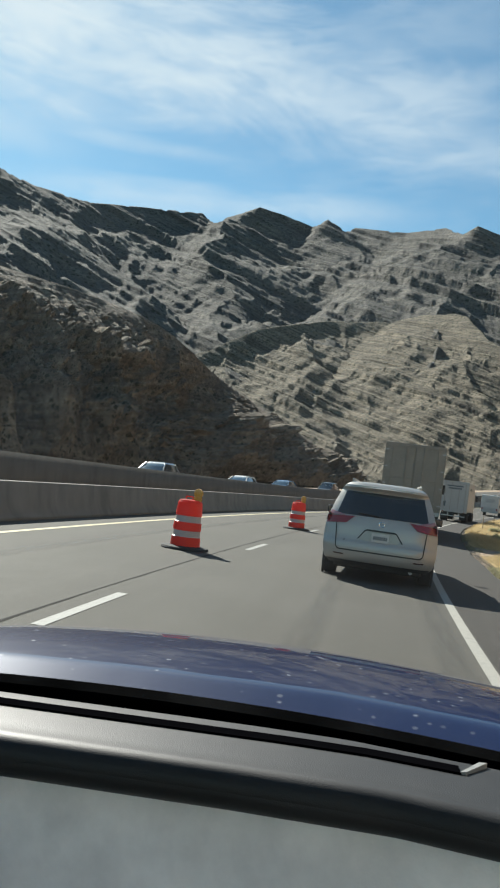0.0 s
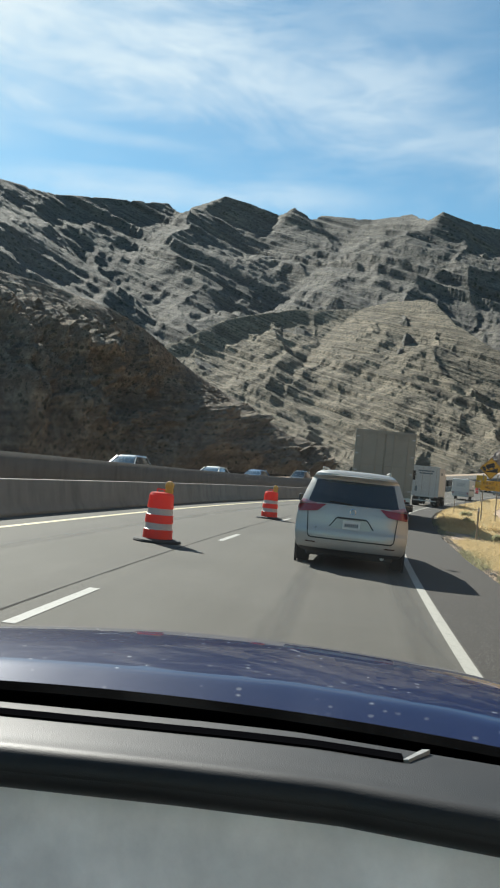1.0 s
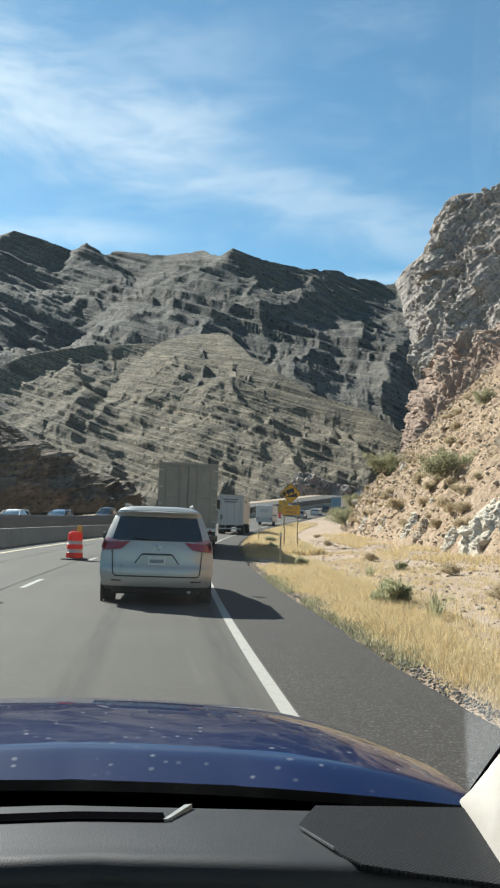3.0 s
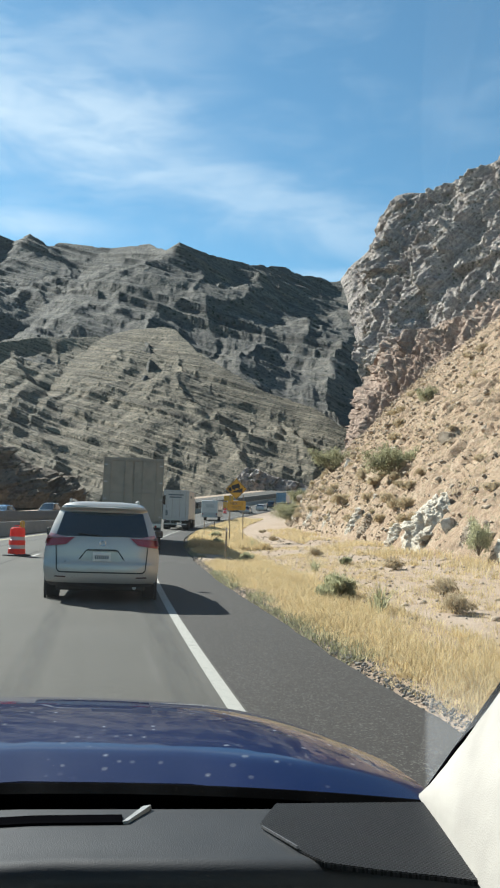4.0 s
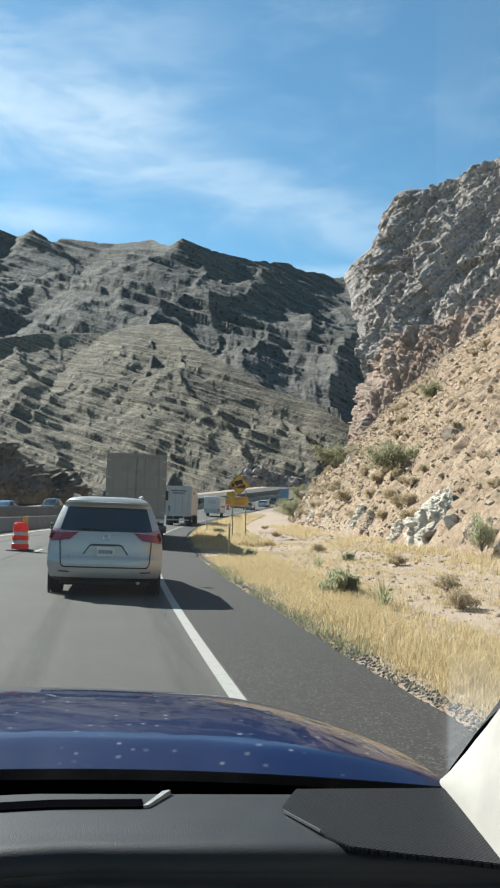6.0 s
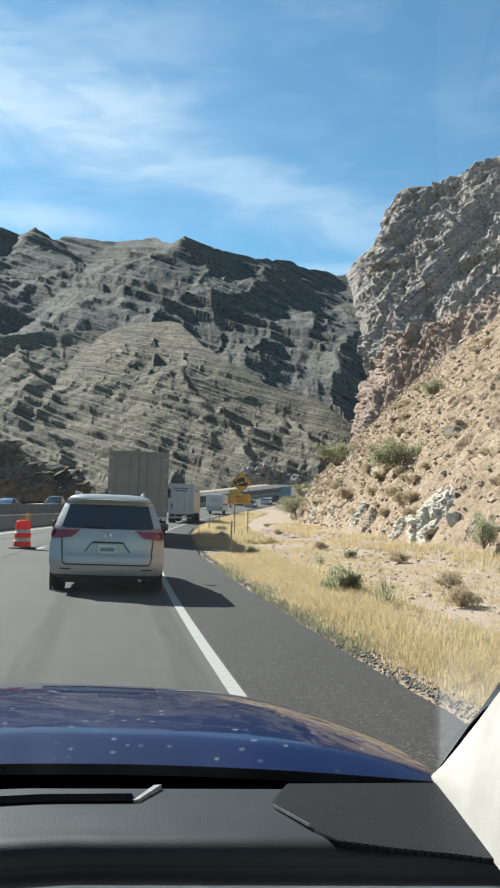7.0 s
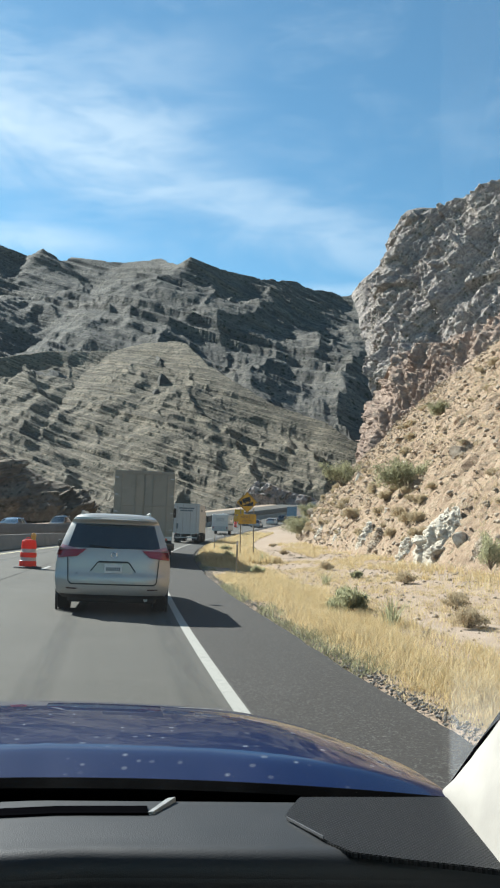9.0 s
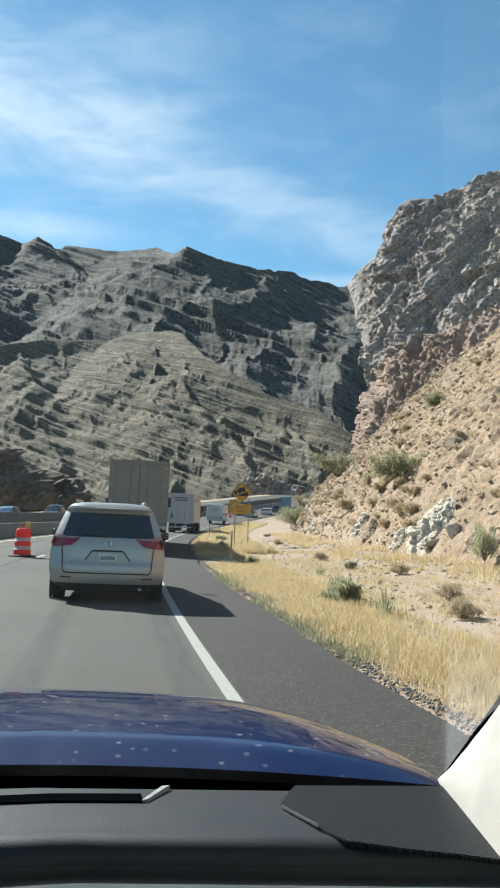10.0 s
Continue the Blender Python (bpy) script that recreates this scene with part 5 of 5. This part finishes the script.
# ---- plants ----
def blades(name, roots, heights, lean, width, material, label, category, kind="", curl=0.5):
    """Narrow bent blades, three triangles each."""
    n = len(roots)
    a = rng.uniform(0, 6.28, n)
    d = np.stack([np.cos(a), np.sin(a), 0 * a], 1)
    side = np.stack([-d[:, 1], d[:, 0], 0 * a], 1) * (width * rng.uniform(0.6, 1.3, n))[:, None]
    h = heights[:, None]
    up = np.array((0, 0, 1.0))
    ln = (lean * rng.random(n))[:, None]
    mid = roots + up * h * 0.55 + d * ln * h * 0.45
    tip = roots + up * h * (1 - 0.15 * curl) + d * ln * h * (1.0 + curl)
    v = np.stack([roots - side, roots + side, mid - side * 0.7, mid + side * 0.7, tip], 1)
    f = np.array([[0, 1, 3], [0, 3, 2], [2, 3, 4]])[None] + (np.arange(n) * 5)[:, None, None]
    ob = raw_mesh(name, v.reshape(-1, 3), f.reshape(-1, 3), material, smooth=False)
    return tagged(ob, label, category, kind=kind)


def grass_strip(count, s0, s1, o0, o1, hmin, hmax, width, name, power=1.3, thin=0.0):
    tufts = count // 14
    s = s0 + (s1 - s0) * rng.random(tufts) ** power
    o = o0 + (o1 - o0) * rng.random(tufts)
    keep = fbm(s * 0.30, o * 0.55, 0 * s, 3, 91) + rng.normal(0, 0.18, tufts) > thin
    s, o = s[keep], o[keep]
    s = np.repeat(s, 14) + rng.normal(0, 0.07, len(s) * 14)
    o = np.repeat(o, 14) + rng.normal(0, 0.07, len(o) * 14)
    x = road_x(s) + o
    edge = np.clip((o - 2.75) / 0.7, 0.25, 1)
    h = (hmin + (hmax - hmin) * rng.random(len(s)) ** 1.5) * edge
    return blades(name, np.stack([x, s, verge_z(x, s) - 0.02], 1), h, 0.9, width, STRAW, "tall dry golden grass along the road verge", "grass", "stuff")


grass_strip(230000, 4.5, 45, 2.95, 5.5, 0.06, 0.27, 0.0036, "verge_grass", 1.15, -0.14)
grass_strip(60000, 6, 45, 4.8, 10.0, 0.05, 0.20, 0.005, "field_grass", 1.0, 0.08)
grass_strip(90000, 40, 130, 3.0, 7.0, 0.2, 0.5, 0.014, "far_grass", 1.2, -0.25)
s = 3 + 45 * rng.random(16000) ** 1.3
o = 2.78 + 0.55 * rng.random(16000) ** 1.5
keep = fbm(s * 0.5, o * 0.5, 0 * s, 3, 17) > -0.05
s, o = s[keep], o[keep]
wx = road_x(s) + o
blades("shoulder_weeds", np.stack([wx, s, verge_z(wx, s) - 0.01], 1), 0.04 + 0.12 * rng.random(len(s)) ** 2, 1.3, 0.005, SAGE, "low grey green weeds along the broken asphalt edge", "weeds", "stuff")
grass_strip(30000, 10, 80, 9.5, 13.0, 0.15, 0.40, 0.008, "foot_grass", 1.0, 0.0)


def make_bush(kind_label, r, h, count, material, seed, leaf=0.02, upright=0.5, group="scrub beside the road"):
    """A twiggy desert shrub: thin stems from one root with many small leaves."""
    g = np.random.default_rng(seed)
    t = thing("desert_shrub", kind_label, "shrub", group=group)
    b = bmesh.new()
    tips = []
    for k in range(26):
        a, lean = g.uniform(0, 6.28), g.uniform(0.15, 1.0) ** 0.7
        end = np.array((math.cos(a) * r * lean, math.sin(a) * r * lean, h * (1 - 0.45 * lean * lean) * g.uniform(0.45, 1.15))) * g.uniform(0.75, 1.2)
        knee = end * np.array((0.4, 0.4, 0.55))
        rod((0, 0, -0.05), knee, 0.012 * h + 0.004, 5, b, 0.008 * h + 0.003)
        rod(knee, end, 0.008 * h + 0.003, 4, b, 0.003)
        tips.append((knee, end))
    part("stems", b, TWIG, t)
    n = count
    which = g.integers(0, len(tips), n)
    f = g.random(n) ** 0.6
    kn = np.array([tips[w][0] for w in which])
    en = np.array([tips[w][1] for w in which])
    p = kn + (en - kn) * f[:, None] + g.normal(0, 1, (n, 3)) * np.array((r, r, h)) * 0.10
    p[:, 2] = np.maximum(p[:, 2], 0.01)
    d = g.normal(0, 1, (n, 3))
    d[:, 2] = np.abs(d[:, 2]) * (0.6 + 2 * upright)
    d /= np.linalg.norm(d, axis=1)[:, None]
    sd = np.cross(d, g.normal(0, 1, (n, 3)))
    sd /= np.linalg.norm(sd, axis=1)[:, None]
    L = leaf * g.uniform(1.2, 3.0, n)[:, None]
    v = np.stack([p, p + d * L * 0.5 + sd * L * 0.16, p + d * L, p + d * L * 0.5 - sd * L * 0.16], 1).reshape(-1, 3)
    fa = np.arange(n * 4).reshape(n, 4)
    ob = raw_mesh("foliage", v, fa, material, smooth=False)
    ob.parent = t
    return t


def ground_at(s, off):
    x = float(road_x(s)) + off
    return (x, s, float(verge_z(np.array(x), np.array(float(s)))))


def plant(ob, at, size=1.0, turn=0.0, first=False):
    m = Matrix.LocRotScale(Vector([float(q) for q in at]), Euler((0, 0, turn)), Vector((size, size, size)))
    if first:
        ob.matrix_basis = m
        return ob
    c = copy_thing(ob, m)
    c.matrix_basis = m
    return c


sage = make_bush("grey green sage clump in the dry grass", 0.42, 0.48, 7000, GREEN, 1, 0.03, 2.5)
plant(sage, ground_at(16.8, 4.9), 1.05, 0.3, True)
for (s, o), k in (((31, 4.9), 0.7), ((44, 4.6), 1.0), ((27, 7.8), 0.5), ((58, 4.8), 1.1)):
    plant(sage, ground_at(s, o), k, s)
broom = make_bush("upright green desert shrub against pale rock", 0.75, 1.5, 4200, GREEN, 2, 0.055, 1.5)
plant(broom, slope_at(25, 0.4) + np.array((-0.5, 0, -0.1)), 0.7, 1.9, True)
mesquite = make_bush("large sparse olive shrub on the rubble slope", 2.7, 2.6, 6500, SAGE, 3, 0.10, 0.5)
plant(mesquite, slope_at(84, 6.2), 1.0, 0.5, True)
for y, z, k in ((47, 3.9, 0.75), (92, 0.9, 0.8), (98, 3.0, 0.7), (46, 13.5, 0.55), (60, 10.5, 0.5), (106, 1.0, 0.9)):
    plant(mesquite, slope_at(y, z), k, y)
scrub = make_bush("dry tan scrub bush on the rubble slope", 0.75, 0.7, 3600, DRY, 4, 0.045, 0.8, "dry scrub on the slope")
plant(scrub, slope_at(57, 2.3), 1.2, 0.5, True)
g5 = np.random.default_rng(12)
for k in range(150):
    y = 14 + 90 * g5.random()
    plant(scrub, slope_at(y, 1.0 + 18 * g5.random() ** 1.3 * min(1, (118 - y) / 60)) + np.array((0, 0, -0.05)), g5.uniform(0.35, 1.0), g5.uniform(0, 6))
for s, o in ((17, 7.4), (24, 8.6), (33, 8.0), (14, 6.4), (52, 8.5), (64, 7), (72, 9)):
    plant(scrub, ground_at(s, o), 0.5, s)


# ---- dry grass tufts on the slope ----
g8 = np.random.default_rng(33)
rows_s, cols_s = g8.integers(0, SLOPE_PTS.shape[0] - 20, 9000), g8.integers(0, SLOPE_PTS.shape[1], 9000)
roots = SLOPE_PTS[rows_s, cols_s]
roots = roots[(fbm(roots[:, 1] * 0.16, roots[:, 2] * 0.3, 0 * roots[:, 0], 3, 44) > 0.02) & (roots[:, 1] > 10)]
tall = np.repeat(g8.uniform(0.12, 0.42, len(roots)), 16)
roots = np.repeat(roots, 16, axis=0) + g8.normal(0, 0.09, (len(roots) * 16, 3)) * np.array((1, 1, 0.2))
blades("slope_grass", roots - np.array((0, 0, 0.05)), tall * g8.uniform(0.6, 1.1, len(roots)), 1.1, 0.011, DRY, "dry tan grass tufts scattered over the rubble slope", "grass", "stuff")


# ---- long leaved clumps in the grass ----
for k, (s0, o0, h0) in enumerate(((14.2, 5.0, 0.62), (25.5, 6.4, 0.5), (41, 6.2, 0.7))):
    x0, y0, z0 = ground_at(s0, o0)
    spread = rng.normal(0, 0.05, (70, 3)) * np.array((1, 1, 0))
    ob = blades("long_leaved_clump", np.array((x0, y0, z0 - 0.02)) + spread, h0 * rng.uniform(0.55, 1.1, 70), 1.0, 0.010, GREEN, "olive clump of long narrow leaves in dry grass", "plant", curl=0.25)

# ---- the vehicle the camera rides in ----
CX0 = -0.30
PAINT, pnt, pbs, pco = start("blue_metallic_paint")
fl = noise_tex(pnt, pco, 400, 2, 0.6)
drops = node(pnt, "TexVoronoi", {"Vector": stretched(pnt, pco, 1, 1, 1), "Scale": 38.0})
spot = steps(pnt, sums(pnt, "ADD", drops.outputs["Distance"], sums(pnt, "MULTIPLY", noise_tex(pnt, pco, 60, 3), 0.2)), 0.22, 0.42, 1, 0)
pick = node(pnt, "SeparateColor", {0: drops.outputs["Color"]}).outputs[0]
spot = sums(pnt, "MULTIPLY", sums(pnt, "MULTIPLY", spot, steps(pnt, pick, 0.72, 0.95)), steps(pnt, noise_tex(pnt, pco, 2.2, 3), 0.24, 0.40))
film = steps(pnt, noise_tex(pnt, pco, 3.0, 6, 0.7), 0.35, 0.8, 0.0, 0.012)
pcol = blend(pnt, sums(pnt, "MAXIMUM", sums(pnt, "MULTIPLY", spot, 0.27), film), ramp(pnt, fl, [(0.3, (0.001, 0.0045, 0.036)), (0.7, (0.0017, 0.0075, 0.056))]), (0.42, 0.42, 0.42))
put(pnt, pbs, color=pcol, metal=0.1, rough=0.4, coat=0.8, coat_rough=sums(pnt, "MULTIPLY_ADD", spot, 0.3, 0.02))
pbs.inputs["Specular IOR Level"].default_value = 0.1


def grained(name, c, rough, scale, depth):
    m, nt, bsdf, co = start(name)
    v = node(nt, "TexVoronoi", {"Vector": co, "Scale": scale})
    n = noise_tex(nt, co, 7, 5, 0.6)
    put(nt, bsdf, color=ramp(nt, n, [(0.3, [q * 0.8 for q in c]), (0.7, [q * 1.2 for q in c])]), rough=sums(nt, "MULTIPLY_ADD", n, 0.14, rough - 0.07), spec=0.45)
    bump(nt, bsdf, v.outputs["Distance"], depth, 0.55)
    return m


DASH = grained("grained_dash_vinyl", (0.0108, 0.0112, 0.0116), 0.52, 620, 0.00032)
LOWER = grained("grey_lower_dash", (0.82, 0.80, 0.76), 0.40, 260, 0.0007)
CREAM = grained("cream_trim", (0.308, 0.29, 0.256), 0.6, 500, 0.0004)
FABRIC = grained("headliner_cloth", (0.315, 0.301, 0.28), 0.9, 600, 0.0004)
COWL = plain("black_cowl", (0.002, 0.002, 0.0025), 0.9, 0, 0.2, 30)

GRILLE, gnt, gbs, gco = start("speaker_mesh")
gs = node(gnt, "SeparateXYZ", {0: stretched(gnt, gco, 1, 1, 1, (0, 0, radians(8)))})
per = 2 * math.pi / 0.0062
hx = sums(gnt, "SINE", sums(gnt, "MULTIPLY", gs.outputs[0], per))
hy = sums(gnt, "SINE", sums(gnt, "MULTIPLY", gs.outputs[1], per))
holes = steps(gnt, sums(gnt, "MULTIPLY", hx, hy), -0.25, 0.25)
put(gnt, gbs, color=ramp(gnt, holes, [(0.0, (0.002, 0.002, 0.0022)), (1.0, (0.014, 0.0145, 0.015))]), rough=0.5)
bump(gnt, gbs, holes, 0.002, 0.8)
gbs.inputs["Specular IOR Level"].default_value = 0.2

GLASS, lnt, lbs, lco = start("windscreen_glass")
lnt.nodes.remove(lbs)
clear = node(lnt, "BsdfTransparent", {0: (0.93, 0.955, 0.945, 1)})
shine = node(lnt, "BsdfGlossy", {0: (1, 1, 1, 1), 1: 0.0})
fres = node(lnt, "Fresnel", {0: 1.45})
gl = node(lnt, "MixShader", {0: sums(lnt, "MULTIPLY", fres.outputs[0], 0.35), 1: clear.outputs[0], 2: shine.outputs[0]})
# dust film; its pale scatter is also put in as haze over the darks
dusty = node(lnt, "BsdfTranslucent", {0: (0.85, 0.9, 0.95, 1)})
haze_n = noise_tex(lnt, stretched(lnt, lco, 5, 1.5, 1.5), 1.0, 5, 0.6)
lat = node(lnt, "SeparateXYZ", {0: lco})
# pale reflection beside the pillar, put into the pane as a translucent wedge
reflection_wedge = steps(lnt, sums(lnt, "MULTIPLY_ADD", lat.outputs[1], -0.437, lat.outputs[0]), -0.004, 0.006)
reflection_wedge = sums(lnt, "MULTIPLY", sums(lnt, "MULTIPLY", reflection_wedge, steps(lnt, lat.outputs[2], 1.24, 1.36, 1, 0)), sums(lnt, "MULTIPLY", haze_n, 0.16))
gl2 = node(lnt, "MixShader", {0: sums(lnt, "ADD", reflection_wedge, steps(lnt, haze_n, 0.3, 0.75, 0.001, 0.006)), 1: gl.outputs[0], 2: dusty.outputs[0]})
lnt.links.new(gl2.outputs[0], lnt.nodes["Material Output"].inputs[0])

pickup = thing("pickup_truck", "dark blue car with a black dashboard, the camera inside", "car")


hood_rear = lerp_of([(-1.25, 1.44), (-0.75, 1.526), (-0.53, 1.56), (-0.31, 1.575), (-0.1, 1.58), (0.06, 1.548), (0.2, 1.515), (0.3, 1.465), (0.45, 1.425), (0.65, 1.40)])
hood = []
for j in range(81):
    v = (j / 80) ** 1.3
    row = []
    for i in range(77):
        u = (i / 38 - 1) * 0.95
        y0, y1 = hood_rear(CX0 + u), 2.95 - 0.55 * abs(u) ** 2.6
        y = y0 + (y1 - y0) * v
        z = 1.066 - 0.168 * (y - 1.827 + 0.415 * u * u) ** 2 - 0.007 * u * u - 0.44 * max(0.0, abs(u) - 0.6) ** 2
        z -= 0.24 * math.log1p(math.exp(min(40.0, (y0 + 0.10 - y) / 0.006))) * 0.006
        row.append((CX0 + u, y, z))
    hood.append(row)
COWL.node_tree.nodes["Principled BSDF"].inputs["Specular IOR Level"].default_value = 0.0
part("hood", sheet(hood, 0.02, (0, 0, -1)), PAINT, pickup, "glossy dark blue hood with dried water spots")
for s in (-1, 1):
    xs = CX0 + s * 0.952
    part("fender", sheet([[(xs + s * dx, y, z) for y in np.linspace(hood_rear(xs), 2.33, 12)] for dx, z in ((0.0, 0.82), (0.03, 0.74), (0.045, 0.62), (0.03, 0.45))], 0.02, (-s, 0, 0)), PAINT, pickup)
    part("door_panel", block(0.08, 2.6, 0.78, (CX0 + s * 0.92, 0.0, 0.72), 0.03, 2), PAINT, pickup)
    part("door_trim", block(0.06, 2.4, 0.72, (CX0 + s * 0.84, -0.1, 0.72), 0.03, 2), LOWER, pickup)
    part("rear_pillar", block(0.08, 0.5, 0.80, (CX0 + s * 0.82, -1.05, 1.46), 0.03, 2), CREAM, pickup)
    for y in (2.1, -2.2):
        wheel(pickup, CX0 + s * 0.92, y, 0.38, 0.26)
part("front_panel", sheet([[(CX0 + t * 1.0, 2.95 - 0.62 * abs(t) ** 2.6 - 0.02 + dy, z) for t in np.linspace(-1, 1, 25)] for dy, z in ((0.0, 0.79), (0.06, 0.72), (0.08, 0.55), (0.0, 0.35))], 0.03, (0, -1, 0)), PAINT, pickup)
for s in (-1, 1):
    part("headlamp", block(0.34, 0.10, 0.18, (CX0 + s * 0.70, 2.70, 0.76), 0.04, 3), CLEAR_LENS, pickup)
    part("bed_side", block(0.08, 1.75, 0.62, (CX0 + s * 0.92, -2.22, 0.80), 0.03, 2), PAINT, pickup)
part("grille", block(0.95, 0.06, 0.22, (CX0, 3.0, 0.70), 0.03, 2), BLACK, pickup)
part("tailgate", block(1.86, 0.07, 0.60, (CX0, -3.08, 0.80), 0.03, 2), PAINT, pickup)
part("bed_floor", block(1.78, 1.72, 0.06, (CX0, -2.2, 0.56), 0.01, 1), BLACK, pickup)
part("floor_pan", block(1.8, 4.4, 0.08, (CX0, 0.5, 0.38), 0.02, 1), BLACK, pickup)
part("rear_wall", block(1.75, 0.08, 0.8, (CX0, -1.3, 0.75), 0.02, 1), FABRIC, pickup)
part("headliner", sheet([[(CX0 + t * 0.86, y, 1.90 - 0.05 * t * t - 0.04 * max(0, y - 0.2) ** 2) for t in np.linspace(-1, 1, 13)] for y in np.linspace(-1.3, 0.42, 12)], 0.05, (0, 0, 1)), FABRIC, pickup)


def screen_foot(x):
    return 1.33 - 0.30 * max(0.0, (x - CX0)) ** 2 - 0.30 * max(0.0, CX0 - x) ** 2


part("cowl", sheet([[(x, hood_rear(x) + 0.03, 1.005) for x in np.linspace(CX0 - 0.95, 0.62, 30)], [(x, hood_rear(x) - 0.10, 0.985) for x in np.linspace(CX0 - 0.95, 0.62, 30)],
                    [(x, screen_foot(x) + 0.01, 1.06) for x in np.linspace(CX0 - 0.90, 0.54, 30)]], 0.01, (0, 0, -1)), COWL, pickup, "black plastic cowl under the windscreen")
pane = part("windscreen", sheet([[(CX0 + t * (0.86 - 0.10 * v), (1 - v) * (1.32 - 0.22 * t * t) + v * (0.44 - 0.06 * t * t), 1.075 + v * 0.79) for t in np.linspace(-1, 1, 21)] for v in np.linspace(0, 1, 11)], 0.0), GLASS, pickup)
pane.visible_shadow = False


def dash_near(x):
    return 0.905 - 0.17 * max(0.0, x + 0.02) - 0.04 * max(0.0, -x - 0.2)


def dash_far(x):
    return 1.100 - 0.165 * max(0.0, x + 0.08) - 0.05 * max(0.0, -x - 0.2)


DX = np.linspace(CX0 - 0.80, 0.50, 60)
part("windscreen_border", sheet([[(x, screen_foot(x) + 0.005, 1.055) for x in DX], [(x, 0.5 * (screen_foot(x) + dash_far(x)), 1.085) for x in DX], [(x, dash_far(x) - 0.01, 1.130) for x in DX]], 0.008, (0, 0, -1)), COWL, pickup, "black band under the windscreen")
part("glass_border", sheet([[(x, screen_foot(x) + 0.004, 1.05) for x in DX], [(x, screen_foot(x) - 0.035, 1.122) for x in DX]], 0.004, (0, -1, 0)), COWL, pickup, "black painted border at the windscreen's foot")
shelf = [[(x, dash_far(x), 1.130) for x in DX], [(x, dash_far(x) - 0.003, 1.143) for x in DX], [(x, dash_far(x) - 0.008, 1.148) for x in DX]]
for k in np.linspace(0, 1, 8):
    shelf.append([(x, (dash_far(x) - 0.014) * (1 - k) + (dash_near(x) + 0.030) * k, 1.149 + 0.002 * math.sin(3 * k)) for x in DX])
for a in np.linspace(90, -70, 10):
    shelf.append([(x, dash_near(x) + 0.024 - 0.022 * math.cos(radians(a)), 1.128 + 0.022 * math.sin(radians(a))) for x in DX])
shelf.append([(x, dash_near(x) + 0.05, 1.100) for x in DX])
dash = part("dashboard_top", sheet(shelf, 0.006, (0, 0, -1)), DASH, pickup, "black grained vinyl dashboard top")
low = [[(x, dash_near(x) + 0.030 - dy, z) for x in DX] for dy, z in ((0.0, 1.112), (0.008, 1.085), (0.02, 1.05), (0.05, 0.98), (0.09, 0.88), (0.12, 0.74), (0.10, 0.60))]
part("dashboard_front", sheet(low, 0.01, (0, 1, 0)), LOWER, pickup, "light grey lower dashboard panel")
VX = np.linspace(CX0 - 0.72, 0.056, 40)


def slot_y(x):
    return 1.046 - 0.14 * max(0, x + 0.05) - 0.05 * max(0, -x - 0.15)


# no opening: the slot's inner shade is put into a flat black strip
vent = part("defroster_slot", sheet([[(x, slot_y(x) - 0.021, 1.1535) for x in VX], [(x, slot_y(x) - 0.012, 1.1525) for x in VX], [(x, slot_y(x) + 0.008, 1.1525) for x in VX]], 0.008, (0, 0, -1)), COWL, dash, "flat black strip standing for the dark defroster slot")
part("slot_end", slab([(0.055, 1.012, 1.1538), (0.062, 1.012, 1.1545), (0.093, 1.060, 1.1548), (0.083, 1.060, 1.1540)], 0.006), plain("bright_trim", (0.27, 0.27, 0.26), 0.4, 0.2, 0.3, 160), vent, "bright worn end of the slot")
gp = [(0.251, 1.046), (0.232, 1.012), (0.218, 0.985), (0.216, 0.968), (0.235, 0.919), (0.25, 0.883), (0.263, 0.861), (0.315, 0.833), (0.368, 0.81), (0.403, 0.792), (0.44, 0.775), (0.46, 0.98), (0.44, 1.02)]
gr = part("speaker_grille", slab([(x, y, 1.1525) for x, y in gp], 0.006, bevel=0.001), GRILLE, dash, "black perforated speaker grille")
# narrow mottled strip, paler than the mesh, along the grille's left edge
part("grille_edge", slab([(0.2150, 0.966, 1.1533), (0.2162, 0.9665, 1.1533), (0.2424, 0.9005, 1.1533), (0.2410, 0.8998, 1.1533)], 0.003), plain("pale_edge", (0.09, 0.09, 0.09), 0.5, 0, 0.7, 350), gr, "narrow pale edge of the grille")

# windscreen pillar: cream trim with a black glass border
KS = np.linspace(0.0, 1.0, 12)


def pil_out(k):
    return np.array((0.462 + 0.15 * k, 1.05 - 0.55 * k, 1.160 + 0.66 * k))


def pil_low(k):
    return np.array((0.443 - 0.16 * min(k, 0.5), 1.03 - 0.95 * k, 1.150 + 0.75 * max(0, k - 0.62)))


rows_p = []
for f in np.linspace(0, 1, 9):
    rows_p.append([tuple(pil_out(k) * (1 - f) + pil_low(k) * f + np.array((-0.008 * math.sin(math.pi * f), 0, 0.0))) for k in KS])
part("pillar_trim", sheet(rows_p, 0.03, (1, 0, 0)), CREAM, pickup, "cream windscreen pillar trim")
b = None
for k0, k1 in zip(KS, KS[1:]):
    b = rod(pil_out(k0) + np.array((0.0, -0.008, 0.0)), pil_out(k1) + np.array((0.0, -0.008, 0.0)), 0.0065, 8, b)
part("pillar_seal", b, COWL, pickup, "black rubber windscreen seal")
b = None
for k0, k1 in zip(KS, KS[1:]):
    p0, p1 = pil_out(k0) * np.array((-1, 1, 1)) + np.array((2 * CX0, 0, 0)), pil_out(k1) * np.array((-1, 1, 1)) + np.array((2 * CX0, 0, 0))
    b = rod(p0, p1, 0.05, 8, b)
part("pillar_trim", b, CREAM, pickup)
